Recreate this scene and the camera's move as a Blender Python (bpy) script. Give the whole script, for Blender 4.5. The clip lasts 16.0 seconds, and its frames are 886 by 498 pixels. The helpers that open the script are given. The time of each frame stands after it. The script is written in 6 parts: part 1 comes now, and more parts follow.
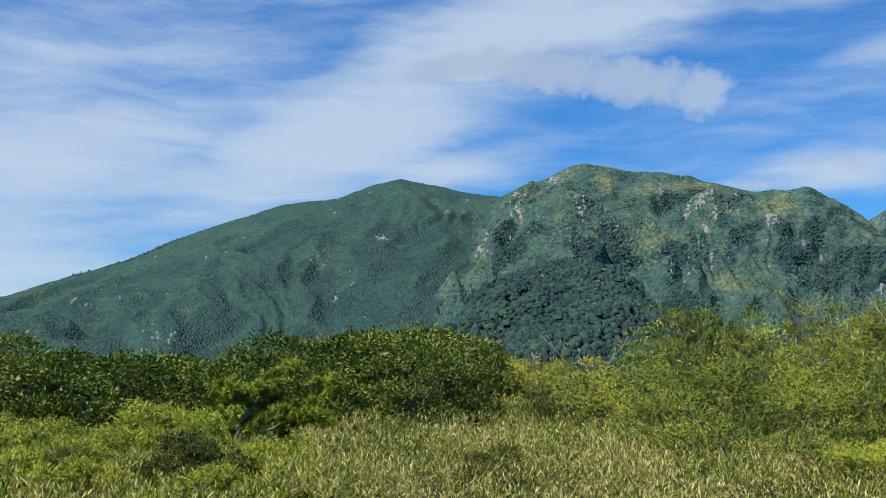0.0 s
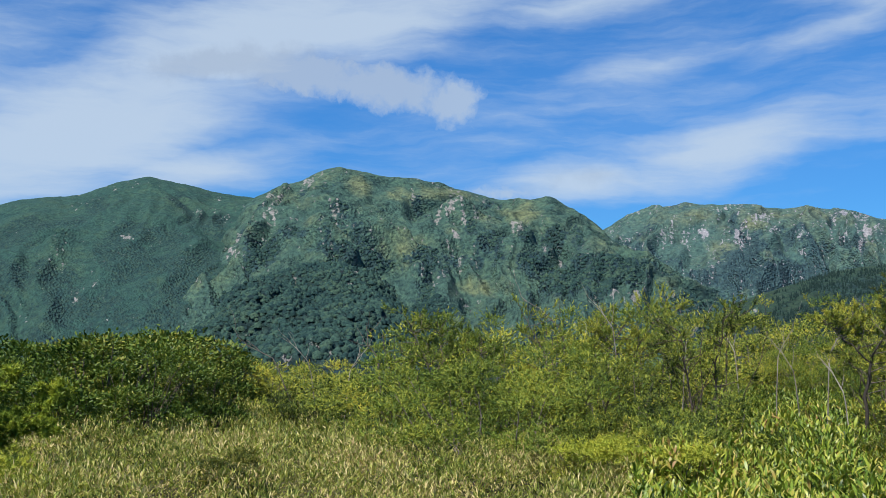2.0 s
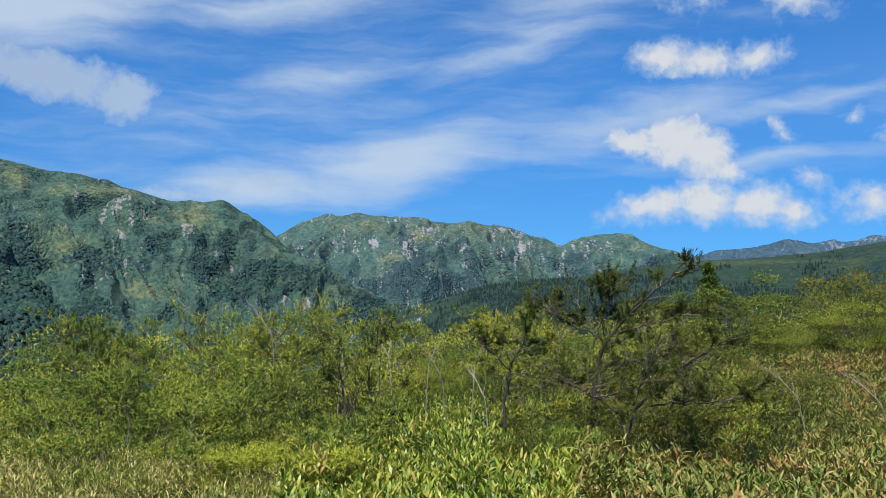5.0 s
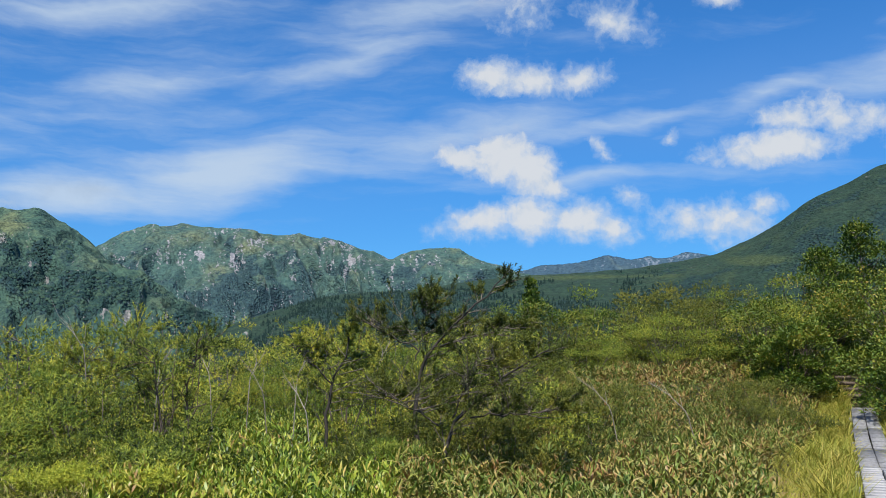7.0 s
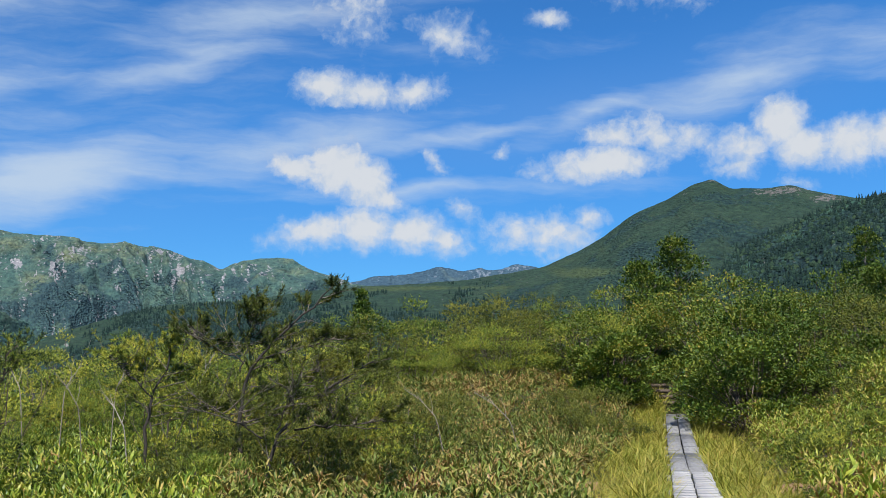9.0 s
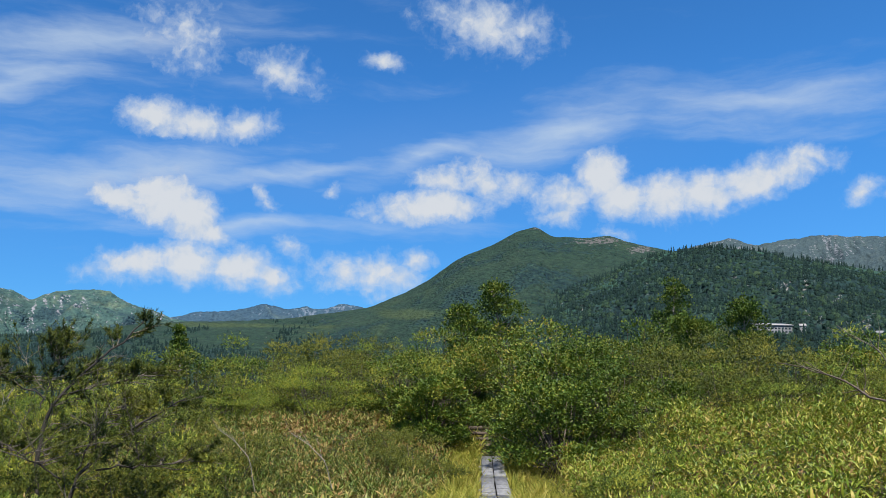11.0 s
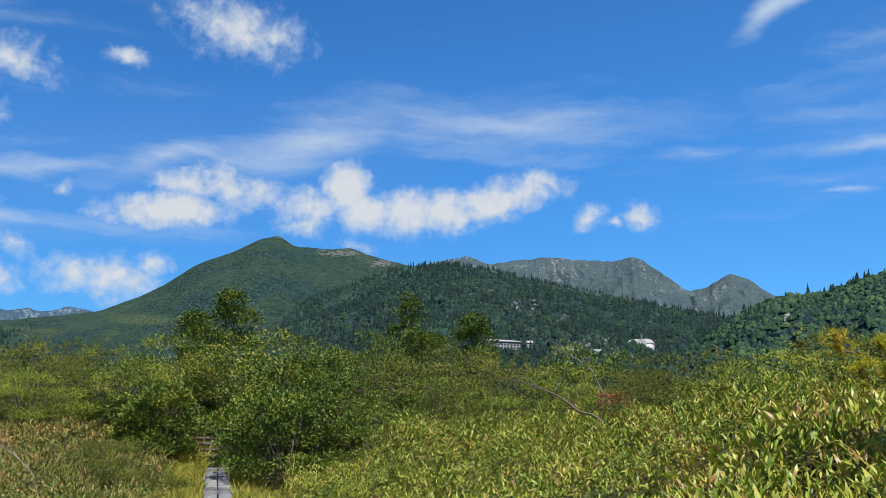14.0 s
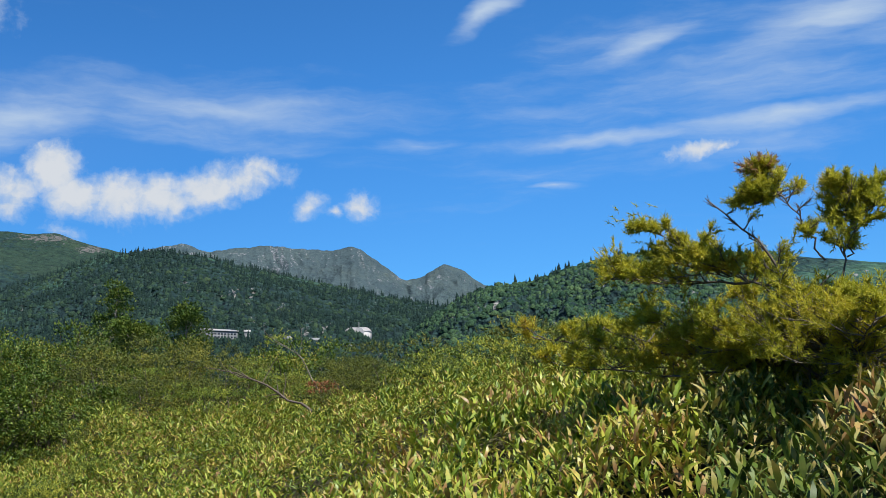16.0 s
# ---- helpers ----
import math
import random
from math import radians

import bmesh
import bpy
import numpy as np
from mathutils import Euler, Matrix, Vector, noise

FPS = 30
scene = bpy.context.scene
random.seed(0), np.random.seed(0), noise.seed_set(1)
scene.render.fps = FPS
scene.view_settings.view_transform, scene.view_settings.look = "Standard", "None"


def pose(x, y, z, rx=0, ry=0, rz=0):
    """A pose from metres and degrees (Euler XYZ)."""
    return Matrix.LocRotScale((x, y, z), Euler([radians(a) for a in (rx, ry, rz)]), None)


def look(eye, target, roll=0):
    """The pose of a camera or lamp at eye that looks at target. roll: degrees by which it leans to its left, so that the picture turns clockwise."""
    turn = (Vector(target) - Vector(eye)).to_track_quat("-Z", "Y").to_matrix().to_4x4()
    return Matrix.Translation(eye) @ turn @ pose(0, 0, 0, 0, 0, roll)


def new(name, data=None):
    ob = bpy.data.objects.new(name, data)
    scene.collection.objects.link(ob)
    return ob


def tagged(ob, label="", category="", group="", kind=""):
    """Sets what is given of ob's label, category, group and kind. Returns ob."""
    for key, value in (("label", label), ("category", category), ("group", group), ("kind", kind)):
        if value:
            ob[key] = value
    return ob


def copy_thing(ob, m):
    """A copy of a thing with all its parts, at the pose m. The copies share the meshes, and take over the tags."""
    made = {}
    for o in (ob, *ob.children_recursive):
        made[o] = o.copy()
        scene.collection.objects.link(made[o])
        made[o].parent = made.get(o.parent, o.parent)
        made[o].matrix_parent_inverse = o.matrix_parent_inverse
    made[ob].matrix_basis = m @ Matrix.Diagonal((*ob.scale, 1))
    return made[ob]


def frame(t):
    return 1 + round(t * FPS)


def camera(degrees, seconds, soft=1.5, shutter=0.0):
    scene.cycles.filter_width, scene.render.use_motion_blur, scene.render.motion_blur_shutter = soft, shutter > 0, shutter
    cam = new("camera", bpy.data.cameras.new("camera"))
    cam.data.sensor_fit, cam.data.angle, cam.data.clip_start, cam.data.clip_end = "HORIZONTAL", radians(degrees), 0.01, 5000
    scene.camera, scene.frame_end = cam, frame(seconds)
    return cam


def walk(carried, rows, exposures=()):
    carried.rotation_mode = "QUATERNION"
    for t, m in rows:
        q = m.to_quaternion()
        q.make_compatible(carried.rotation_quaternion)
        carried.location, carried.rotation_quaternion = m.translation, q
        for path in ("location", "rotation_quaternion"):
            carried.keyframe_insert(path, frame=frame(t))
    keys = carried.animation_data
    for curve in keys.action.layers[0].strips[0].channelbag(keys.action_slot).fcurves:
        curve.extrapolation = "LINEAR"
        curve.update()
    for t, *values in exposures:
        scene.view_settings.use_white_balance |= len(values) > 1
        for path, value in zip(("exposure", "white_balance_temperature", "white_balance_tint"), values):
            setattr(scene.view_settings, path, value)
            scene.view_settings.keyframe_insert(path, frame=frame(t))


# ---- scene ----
cam = camera(45.6, 16.0, soft=0.35)
EYE = 1.45      # height of the lens over the boardwalk
ARM = 0.5       # the lens swings round at arm's length
# seconds, yaw, pitch, roll
TURN = [
    (0, -0.00, 5.18, 0.06),
    (0.5, -3.74, 5.18, -0.09),
    (1, -7.01, 5.18, -0.16),
    (1.5, -10.00, 5.24, -0.15),
    (2, -13.41, 5.32, -0.21),
    (2.5, -16.63, 5.29, -0.18),
    (3, -19.69, 5.36, -0.03),
    (3.5, -22.55, 5.54, 0.01),
    (4, -25.55, 5.60, -0.00),
    (4.5, -28.49, 5.60, 0.13),
    (7, -40.44, 6.40, -0.17),
    (7.5, -42.88, 6.53, -0.24),
    (8, -45.27, 6.55, -0.37),
    (10.5, -56.32, 8.41, -0.36),
    (11, -58.99, 9.05, 0.10),
    (11.5, -61.29, 9.42, 0.51),
    (12, -63.74, 9.42, 0.69),
    (12.5, -66.45, 9.32, 0.86),
    (13, -68.85, 9.45, 0.95),
    (13.5, -70.69, 9.59, 0.93),
    (14, -73.11, 9.71, 0.53),
    (14.5, -76.30, 9.91, -0.20),
    (15, -80.03, 9.74, -0.83),
    (15.5, -84.01, 9.31, -1.12),
    (16, -88.46, 9.02, -1.15),
]
rows = []
for t, yaw, pitch, roll in TURN:
    a = radians(yaw)
    rows.append((t, pose(-ARM * math.sin(a), ARM * math.cos(a), EYE, 90 + pitch, 0, yaw) @ pose(0, 0, 0, 0, 0, roll)))
walk(cam, rows, [(0, 0.75), (16, 0.75)])

# ---- world and sun ----
SUN_AZ, SUN_EL = 233, 57


def polar(az, d, z=0.0):
    """A place at a bearing (degrees, 0 ahead, positive to the right) and a distance."""
    return Vector((d * math.sin(radians(az)), d * math.cos(radians(az)), z))


class Nodes:
    """Short hand for building a node tree."""

    def __init__(self, tree):
        self.tree = tree
        tree.nodes.clear()

    def add(self, kind, operation=None):
        n = self.tree.nodes.new(kind)
        if operation:
            n.operation = operation
        return n

    def link(self, a, b):
        self.tree.links.new(a, b)

    def put(self, socket, value):
        if isinstance(value, bpy.types.NodeSocket):
            self.link(value, socket)
        else:
            socket.default_value = value

    def math(self, op, a, b=None, c=None):
        n = self.add("ShaderNodeMath", operation=op)
        for i, v in enumerate((a, b, c)):
            if v is not None:
                self.put(n.inputs[i], v)
        return n.outputs[0]

    def step(self, value, lo, hi, to0=0.0, to1=1.0):
        n = self.add("ShaderNodeMapRange")
        n.interpolation_type = "SMOOTHSTEP"
        for i, v in enumerate((value, lo, hi, to0, to1)):
            self.put(n.inputs[i], v)
        return n.outputs[0]

    def mix(self, factor, a, b, blend="MIX"):
        n = self.add("ShaderNodeMix")
        n.data_type, n.blend_type = "RGBA", blend
        self.put(n.inputs[0], factor)
        for i, v in ((6, a), (7, b)):
            if isinstance(v, tuple) and len(v) == 3:
                v = (*v, 1.0)
            self.put(n.inputs[i], v)
        return n.outputs[2]

    def noise(self, vector, scale, detail=4.0, rough=0.55, distort=0.0):
        n = self.add("ShaderNodeTexNoise")
        if vector is not None:
            self.link(vector, n.inputs["Vector"])
        n.inputs["Scale"].default_value = scale
        n.inputs["Detail"].default_value = detail
        n.inputs["Roughness"].default_value = rough
        n.inputs["Distortion"].default_value = distort
        return n

    def mapping(self, vector, loc=(0, 0, 0), rot=0.0, scale=(1, 1, 1), kind="POINT"):
        n = self.add("ShaderNodeMapping")
        n.vector_type = kind
        self.link(vector, n.inputs["Vector"])
        n.inputs["Location"].default_value = loc
        n.inputs["Rotation"].default_value = (0, 0, radians(rot))
        n.inputs["Scale"].default_value = scale
        return n.outputs[0]

    def ramp(self, factor, stops):
        n = self.add("ShaderNodeValToRGB")
        e = n.color_ramp.elements
        while len(e) < len(stops):
            e.new(0.5)
        for el, (p, c) in zip(e, stops):
            el.position, el.color = p, (*c, 1.0)
        self.link(factor, n.inputs[0])
        return n.outputs[0]


world = bpy.data.worlds.new("sky")
scene.world = world
world.use_nodes = True
w = Nodes(world.node_tree)
sky = w.add("ShaderNodeTexSky")
sky.sky_type, sky.sun_disc, sky.sun_elevation, sky.sun_rotation = "NISHITA", False, radians(SUN_EL), radians(SUN_AZ)
sky.altitude, sky.air_density, sky.dust_density, sky.ozone_density = 2000.0, 1.0, 0.2, 4.0
way = w.add("ShaderNodeTexCoord").outputs["Generated"]
xyz = w.add("ShaderNodeSeparateXYZ")
w.link(way, xyz.inputs[0])
bearing = w.math("MULTIPLY", w.math("ARCTAN2", xyz.outputs[0], xyz.outputs[1]), 57.2958)
height = w.math("MULTIPLY", w.math("ARCSINE", xyz.outputs[2]), 57.2958)
flat = w.add("ShaderNodeCombineXYZ")
w.link(bearing, flat.inputs[0])
w.link(height, flat.inputs[1])
P = flat.outputs[0]


def field(patches, vector, grow=(1.0, 1.0)):
    """How far inside the nearest of some oval patches of the sky a direction lies: 1 in a middle, 0 on an edge."""
    total = None
    for az, el, ra, re, rot, gain in patches:
        m = w.mapping(vector, (az, el, 0), rot, (ra * grow[0], re * grow[1], 1), "TEXTURE")
        n = w.add("ShaderNodeVectorMath", operation="LENGTH")
        w.link(m, n.inputs[0])
        v = w.math("MULTIPLY_ADD", n.outputs["Value"], -gain, gain)
        total = v if total is None else w.math("MAXIMUM", total, v)
    return total


def warped(vector, scale, amount, squash=1.0):
    n = w.noise(w.mapping(vector, scale=(1, squash, 1)), scale, 5.0, 0.6)
    s = w.add("ShaderNodeVectorMath", operation="SUBTRACT")
    w.link(n.outputs["Color"], s.inputs[0])
    s.inputs[1].default_value = (0.5, 0.5, 0.5)
    m = w.add("ShaderNodeVectorMath", operation="MULTIPLY_ADD")
    w.link(s.outputs[0], m.inputs[0])
    m.inputs[1].default_value = (amount, amount / squash, 0)
    w.link(vector, m.inputs[2])
    return m.outputs[0]


# thin high cloud: long soft streaks that rise to the right
soft = warped(P, 0.07, 6.0, 2.0)
cirrus = field((
    (-24, 9.0, 22, 7.5, 8, 1.15), (-20, 14, 20, 6, 4, 0.75), (-26, 3.5, 14, 4.0, 0, 1.4), (-6, 11.0, 17, 4.6, 20, 1.5), (3, 16.5, 15, 4.2, 20, 1.4), (8, 17.5, 13, 3.2, 9, 1.3), (0, 21, 22, 3.5, 6, 1.2), (0, 9.5, 9, 2.2, 12, 1.0),
    (21, 9.0, 8, 2.0, 8, 1.1), (29, 10.6, 11, 2.4, 12, 1.2), (40, 12.2, 12, 1.7, 8, 0.7), (25, 15.0, 7, 1.2, 6, 0.85), (35, 16.4, 9, 1.3, 14, 0.75),
    (22, 18.6, 14, 1.4, 8, 0.7), (40, 19.0, 12, 1.6, 10, 0.7), (51, 12.9, 9, 0.8, 8, 0.75), (58, 14.2, 7, 1.0, 20, 0.65), (65, 15.6, 9, 1.9, 12, 0.7), (76, 16.5, 12, 1.8, 1, 0.55), (50, 9.9, 16, 0.7, 2, 0.45), (98, 14.7, 9, 0.6, 0, 0.7), (107, 15.0, 7, 0.8, 2, 1.0),
    (91.2, 21.5, 3, 0.6, 22, 0.85), (100.3, 19.4, 4, 0.8, 14, 0.7), (109, 19.8, 7, 1.6, 14, 0.85), (107, 17.5, 15, 4.0, 8, 0.35), (94.5, 12.3, 1.5, 0.22, 0, 0.7), (87, 15.0, 2.4, 0.5, 0, 0.5), (20, 13, 20, 5, 12, 0.2)), soft)
streak = w.noise(w.mapping(soft, rot=-9, scale=(0.10, 0.6, 1)), 1.0, 7.0, 0.6).outputs["Fac"]
thin = w.step(w.math("ADD", cirrus, w.math("MULTIPLY_ADD", streak, 1.5, -0.78)), -0.2, 1.1, 0.0, 0.85)

veil = field(((58, 14, 24, 5, 8, 0.5), (25, 12, 24, 8, 8, 0.5)), soft)
thin = w.math("MAXIMUM", thin, w.step(veil, 0.0, 1.0, 0.0, 0.16))

# a grey bank and fair-weather heaps
puffy = warped(warped(P, 0.42, 0.9), 1.7, 0.42)
heaps = field((
    (43.3, 15.6, 1.7, 0.9, 0, 1.0), (45.3, 15.4, 1.85, 0.8, 0, 0.9), (47.9, 15.4, 1.6, 0.7, 8, 0.75),
    (41.7, 11.4, 1.9, 0.8, -8, 1.1), (43.7, 11.4, 2.1, 1.4, 0, 1.3), (45.3, 10.6, 1.85, 1.3, -25, 1.3), (46.5, 9.7, 1.1, 0.7, -30, 0.8),
    (42.8, 7.9, 2.3, 0.85, 4, 0.85), (45.3, 8.1, 1.9, 1.1, 0, 1.15), (47.9, 7.9, 1.85, 1.0, 0, 1.0), (49.7, 7.4, 1.3, 0.75, -8, 0.8), (41.2, 7.6, 1.2, 0.5, 0, 0.4),
    (49.0, 11.7, 0.42, 1.0, 40, 0.55), (50.6, 9.1, 0.75, 0.42, -25, 0.5), (52.9, 12.1, 0.35, 0.3, 0, 0.4),
    (58.4, 11.3, 3.0, 0.95, 0, 1.25), (59.0, 12.7, 1.85, 0.9, -5, 0.65), (61.1, 12.8, 1.85, 1.0, -20, 0.7), (62.8, 12.5, 1.4, 0.75, 0, 0.6), (55.0, 11.2, 1.0, 0.5, -10, 0.35),
    (65.7, 11.8, 1.9, 1.0, 0, 0.75), (67.8, 12.9, 1.4, 1.4, 0, 1.35), (68.9, 11.7, 2.0, 1.0, 0, 1.15), (71.2, 11.6, 1.85, 1.2, 0, 1.05), (73.3, 11.7, 1.9, 1.1, 0, 1.0), (75.6, 12.2, 2.1, 1.0, 12, 1.0), (77.6, 12.8, 1.9, 0.9, 20, 0.85), (79.1, 13.3, 1.1, 0.5, -20, 0.55), (65.4, 10.9, 1.0, 0.55, 0, 0.5),
    (53.7, 7.7, 1.7, 0.8, 8, 0.6), (55.7, 7.6, 1.9, 1.0, 0, 0.75), (57.5, 8.3, 0.8, 0.55, 10, 0.6), (49.9, 18.4, 1.8, 0.85, -15, 0.5), (55.6, 19.0, 1.0, 0.42, -8, 0.7),
    (61.4, 21.0, 3.0, 1.2, -12, 0.6), (63.6, 20.8, 1.1, 0.8, 0, 0.6), (44.6, 19.8, 2.0, 1.3, -15, 0.45), (68.3, 9.7, 0.8, 0.3, -10, 0.4),
    (81.1, 11.4, 0.75, 0.55, 20, 0.65), (82.5, 11.1, 0.37, 0.28, 0, 0.6), (83.9, 11.4, 0.86, 0.68, -10, 0.8), (102.4, 13.7, 1.4, 0.5, 5, 0.75), (103.8, 13.7, 0.75, 0.25, 20, 0.5)), puffy, (1.12, 1.15))
billow = w.noise(puffy, 0.9, 6.0, 0.55).outputs["Fac"]
curl = w.noise(puffy, 2.4, 5.0, 0.6).outputs["Fac"]
lower = w.noise(w.mapping(puffy, (0.16, -0.30, 0)), 0.9, 6.0, 0.55).outputs["Fac"]
edge = w.math("ADD", heaps, w.math("ADD", w.math("MULTIPLY_ADD", billow, 1.3, -0.65), w.math("MULTIPLY_ADD", curl, 0.55, -0.275)))
heap = w.step(edge, -0.28, 0.75, 0.0, 0.95)
heap_tone = w.step(w.math("ADD", w.math("MULTIPLY", w.math("SUBTRACT", billow, lower), 2.4), w.math("MULTIPLY", heaps, 0.9)), -0.30, 0.85)
bank = field(((1.0, 15.0, 4.0, 0.8, 8, 0.9), (5.5, 14.8, 5.0, 1.3, -4, 1.0), (10.5, 14.0, 4.5, 1.3, -8, 1.0), (14.0, 13.3, 1.6, 1.4, 0, 1.0), (17, 8.3, 2.5, 0.5, 0, 0.5), (21.5, 9.2, 2.2, 0.5, 0, 0.4)), puffy)
grey = w.step(w.math("ADD", bank, w.math("ADD", w.math("MULTIPLY_ADD", billow, 1.1, -0.55), w.math("MULTIPLY_ADD", curl, 0.5, -0.25))), -0.25, 0.55, 0.0, 0.72)

CIRRUS, GREY, SHADE, LIT = (0.57, 0.69, 0.83), (0.46, 0.55, 0.67), (0.56, 0.64, 0.75), (0.73, 0.755, 0.785)
cloud = w.mix(grey, CIRRUS, w.mix(w.step(bearing, 11.0, 15.0), GREY, (0.50, 0.60, 0.72)))
cloud = w.mix(heap, cloud, w.mix(heap_tone, SHADE, LIT))
cover = w.math("MAXIMUM", w.math("MAXIMUM", thin, grey), heap)
blue = w.add("ShaderNodeBackground")
clear = w.mix(w.step(height, 0.0, 19.0), (0.29, 0.66, 0.95), (0.33, 0.86, 1.28))
clear = w.mix(1.0, clear, w.mix(w.step(bearing, 55.0, 105.0), (0.97, 0.97, 0.97), (1.25, 1.22, 1.18)), "MULTIPLY")
w.link(w.mix(1.0, sky.outputs[0], clear, "MULTIPLY"), blue.inputs[0])
blue.inputs[1].default_value = 0.074
white = w.add("ShaderNodeBackground")
w.link(cloud, white.inputs[0])
white.inputs[1].default_value = 0.58
both = w.add("ShaderNodeMixShader")
w.link(cover, both.inputs[0])
w.link(blue.outputs[0], both.inputs[1])
w.link(white.outputs[0], both.inputs[2])
w.link(both.outputs[0], w.add("ShaderNodeOutputWorld").inputs[0])

lamp = bpy.data.lights.new("sun", "SUN")
lamp.energy, lamp.angle, lamp.color = 5.0, radians(0.53), (1.0, 0.95, 0.87)
sun = new("sun", lamp)
sun.matrix_world = look(polar(SUN_AZ, 100 * math.cos(radians(SUN_EL)), 100 * math.sin(radians(SUN_EL))), (0, 0, 0))


# ---- materials ----
def material(name):
    m = bpy.data.materials.new(name)
    m.use_nodes = True
    return m, Nodes(m.node_tree)


def finish(n, shader):
    n.link(shader, n.add("ShaderNodeOutputMaterial").inputs[0])


def leafy(name, stops, glow=0.35, rough=0.5, patch=0.6, vary=0.25, single=0.75, clumps=1.0, tuft=0.0, gloss=0.2, tips=()):
    """Leaves: each one takes its own colour; patches of the plant lean to one side of the range; light comes through."""
    m, n = material(name)
    geo = n.add("ShaderNodeNewGeometry")
    info = n.add("ShaderNodeObjectInfo")
    big = n.noise(geo.outputs["Position"], patch, 3.0).outputs["Fac"]
    f = n.math("ADD", n.math("MULTIPLY_ADD", geo.outputs["Random Per Island"], single, 0.125 - single / 2), n.math("MULTIPLY_ADD", big, clumps, 0.5 - clumps / 2))
    f = n.math("ADD", f, n.math("MULTIPLY_ADD", info.outputs["Random"], vary, -vary / 2))
    small = n.noise(geo.outputs["Position"], 8.0, 2.0).outputs["Fac"]
    f = n.math("ADD", f, n.math("MULTIPLY_ADD", small, tuft, -tuft / 2))
    col = n.ramp(f, stops)
    if tips:
        tip = n.add("ShaderNodeAttribute")
        tip.attribute_name = "tip"
        worn = n.step(n.math("ADD", tip.outputs["Fac"], n.math("MULTIPLY", geo.outputs["Random Per Island"], 0.75)), 1.2, 1.6)
        col = n.mix(worn, col, tips)
    fine = n.noise(geo.outputs["Position"], 40.0, 2.0).outputs["Fac"]
    col = n.mix(0.35, col, n.ramp(fine, [(0.3, (0.45, 0.45, 0.45)), (0.7, (1.0, 1.0, 1.0))]), "MULTIPLY")
    b = n.add("ShaderNodeBsdfPrincipled")
    n.link(col, b.inputs["Base Color"])
    b.inputs["Roughness"].default_value = rough
    b.inputs["Specular IOR Level"].default_value = gloss
    t = n.add("ShaderNodeBsdfTranslucent")
    n.link(n.mix(1.0, col, (1.0, 1.0, 0.55), "MULTIPLY"), t.inputs[0])
    s = n.add("ShaderNodeMixShader")
    s.inputs[0].default_value = glow
    n.link(b.outputs[0], s.inputs[1])
    n.link(t.outputs[0], s.inputs[2])
    finish(n, s.outputs[0])
    return m


def rough_surface(name, stops, scale, stretch=(1, 1, 1), bump=0.4, rough=0.85, fine=6.0, coords="Object"):
    m, n = material(name)
    p = n.mapping(n.add("ShaderNodeTexCoord").outputs[coords], scale=stretch)
    a = n.noise(p, scale, 6.0, 0.6).outputs["Fac"]
    c = n.noise(p, scale * fine, 5.0, 0.65).outputs["Fac"]
    f = n.math("ADD", n.math("MULTIPLY", a, 0.6), n.math("MULTIPLY", c, 0.4))
    info = n.add("ShaderNodeObjectInfo")
    f = n.math("ADD", f, n.math("MULTIPLY_ADD", info.outputs["Random"], 0.12, -0.06))
    b = n.add("ShaderNodeBsdfPrincipled")
    n.link(n.ramp(f, stops), b.inputs["Base Color"])
    b.inputs["Roughness"].default_value = rough
    u = n.add("ShaderNodeBump")
    u.inputs["Strength"].default_value = bump
    u.inputs["Distance"].default_value = 0.5 / scale
    n.link(c, u.inputs["Height"])
    n.link(u.outputs[0], b.inputs["Normal"])
    finish(n, b.outputs[0])
    return m


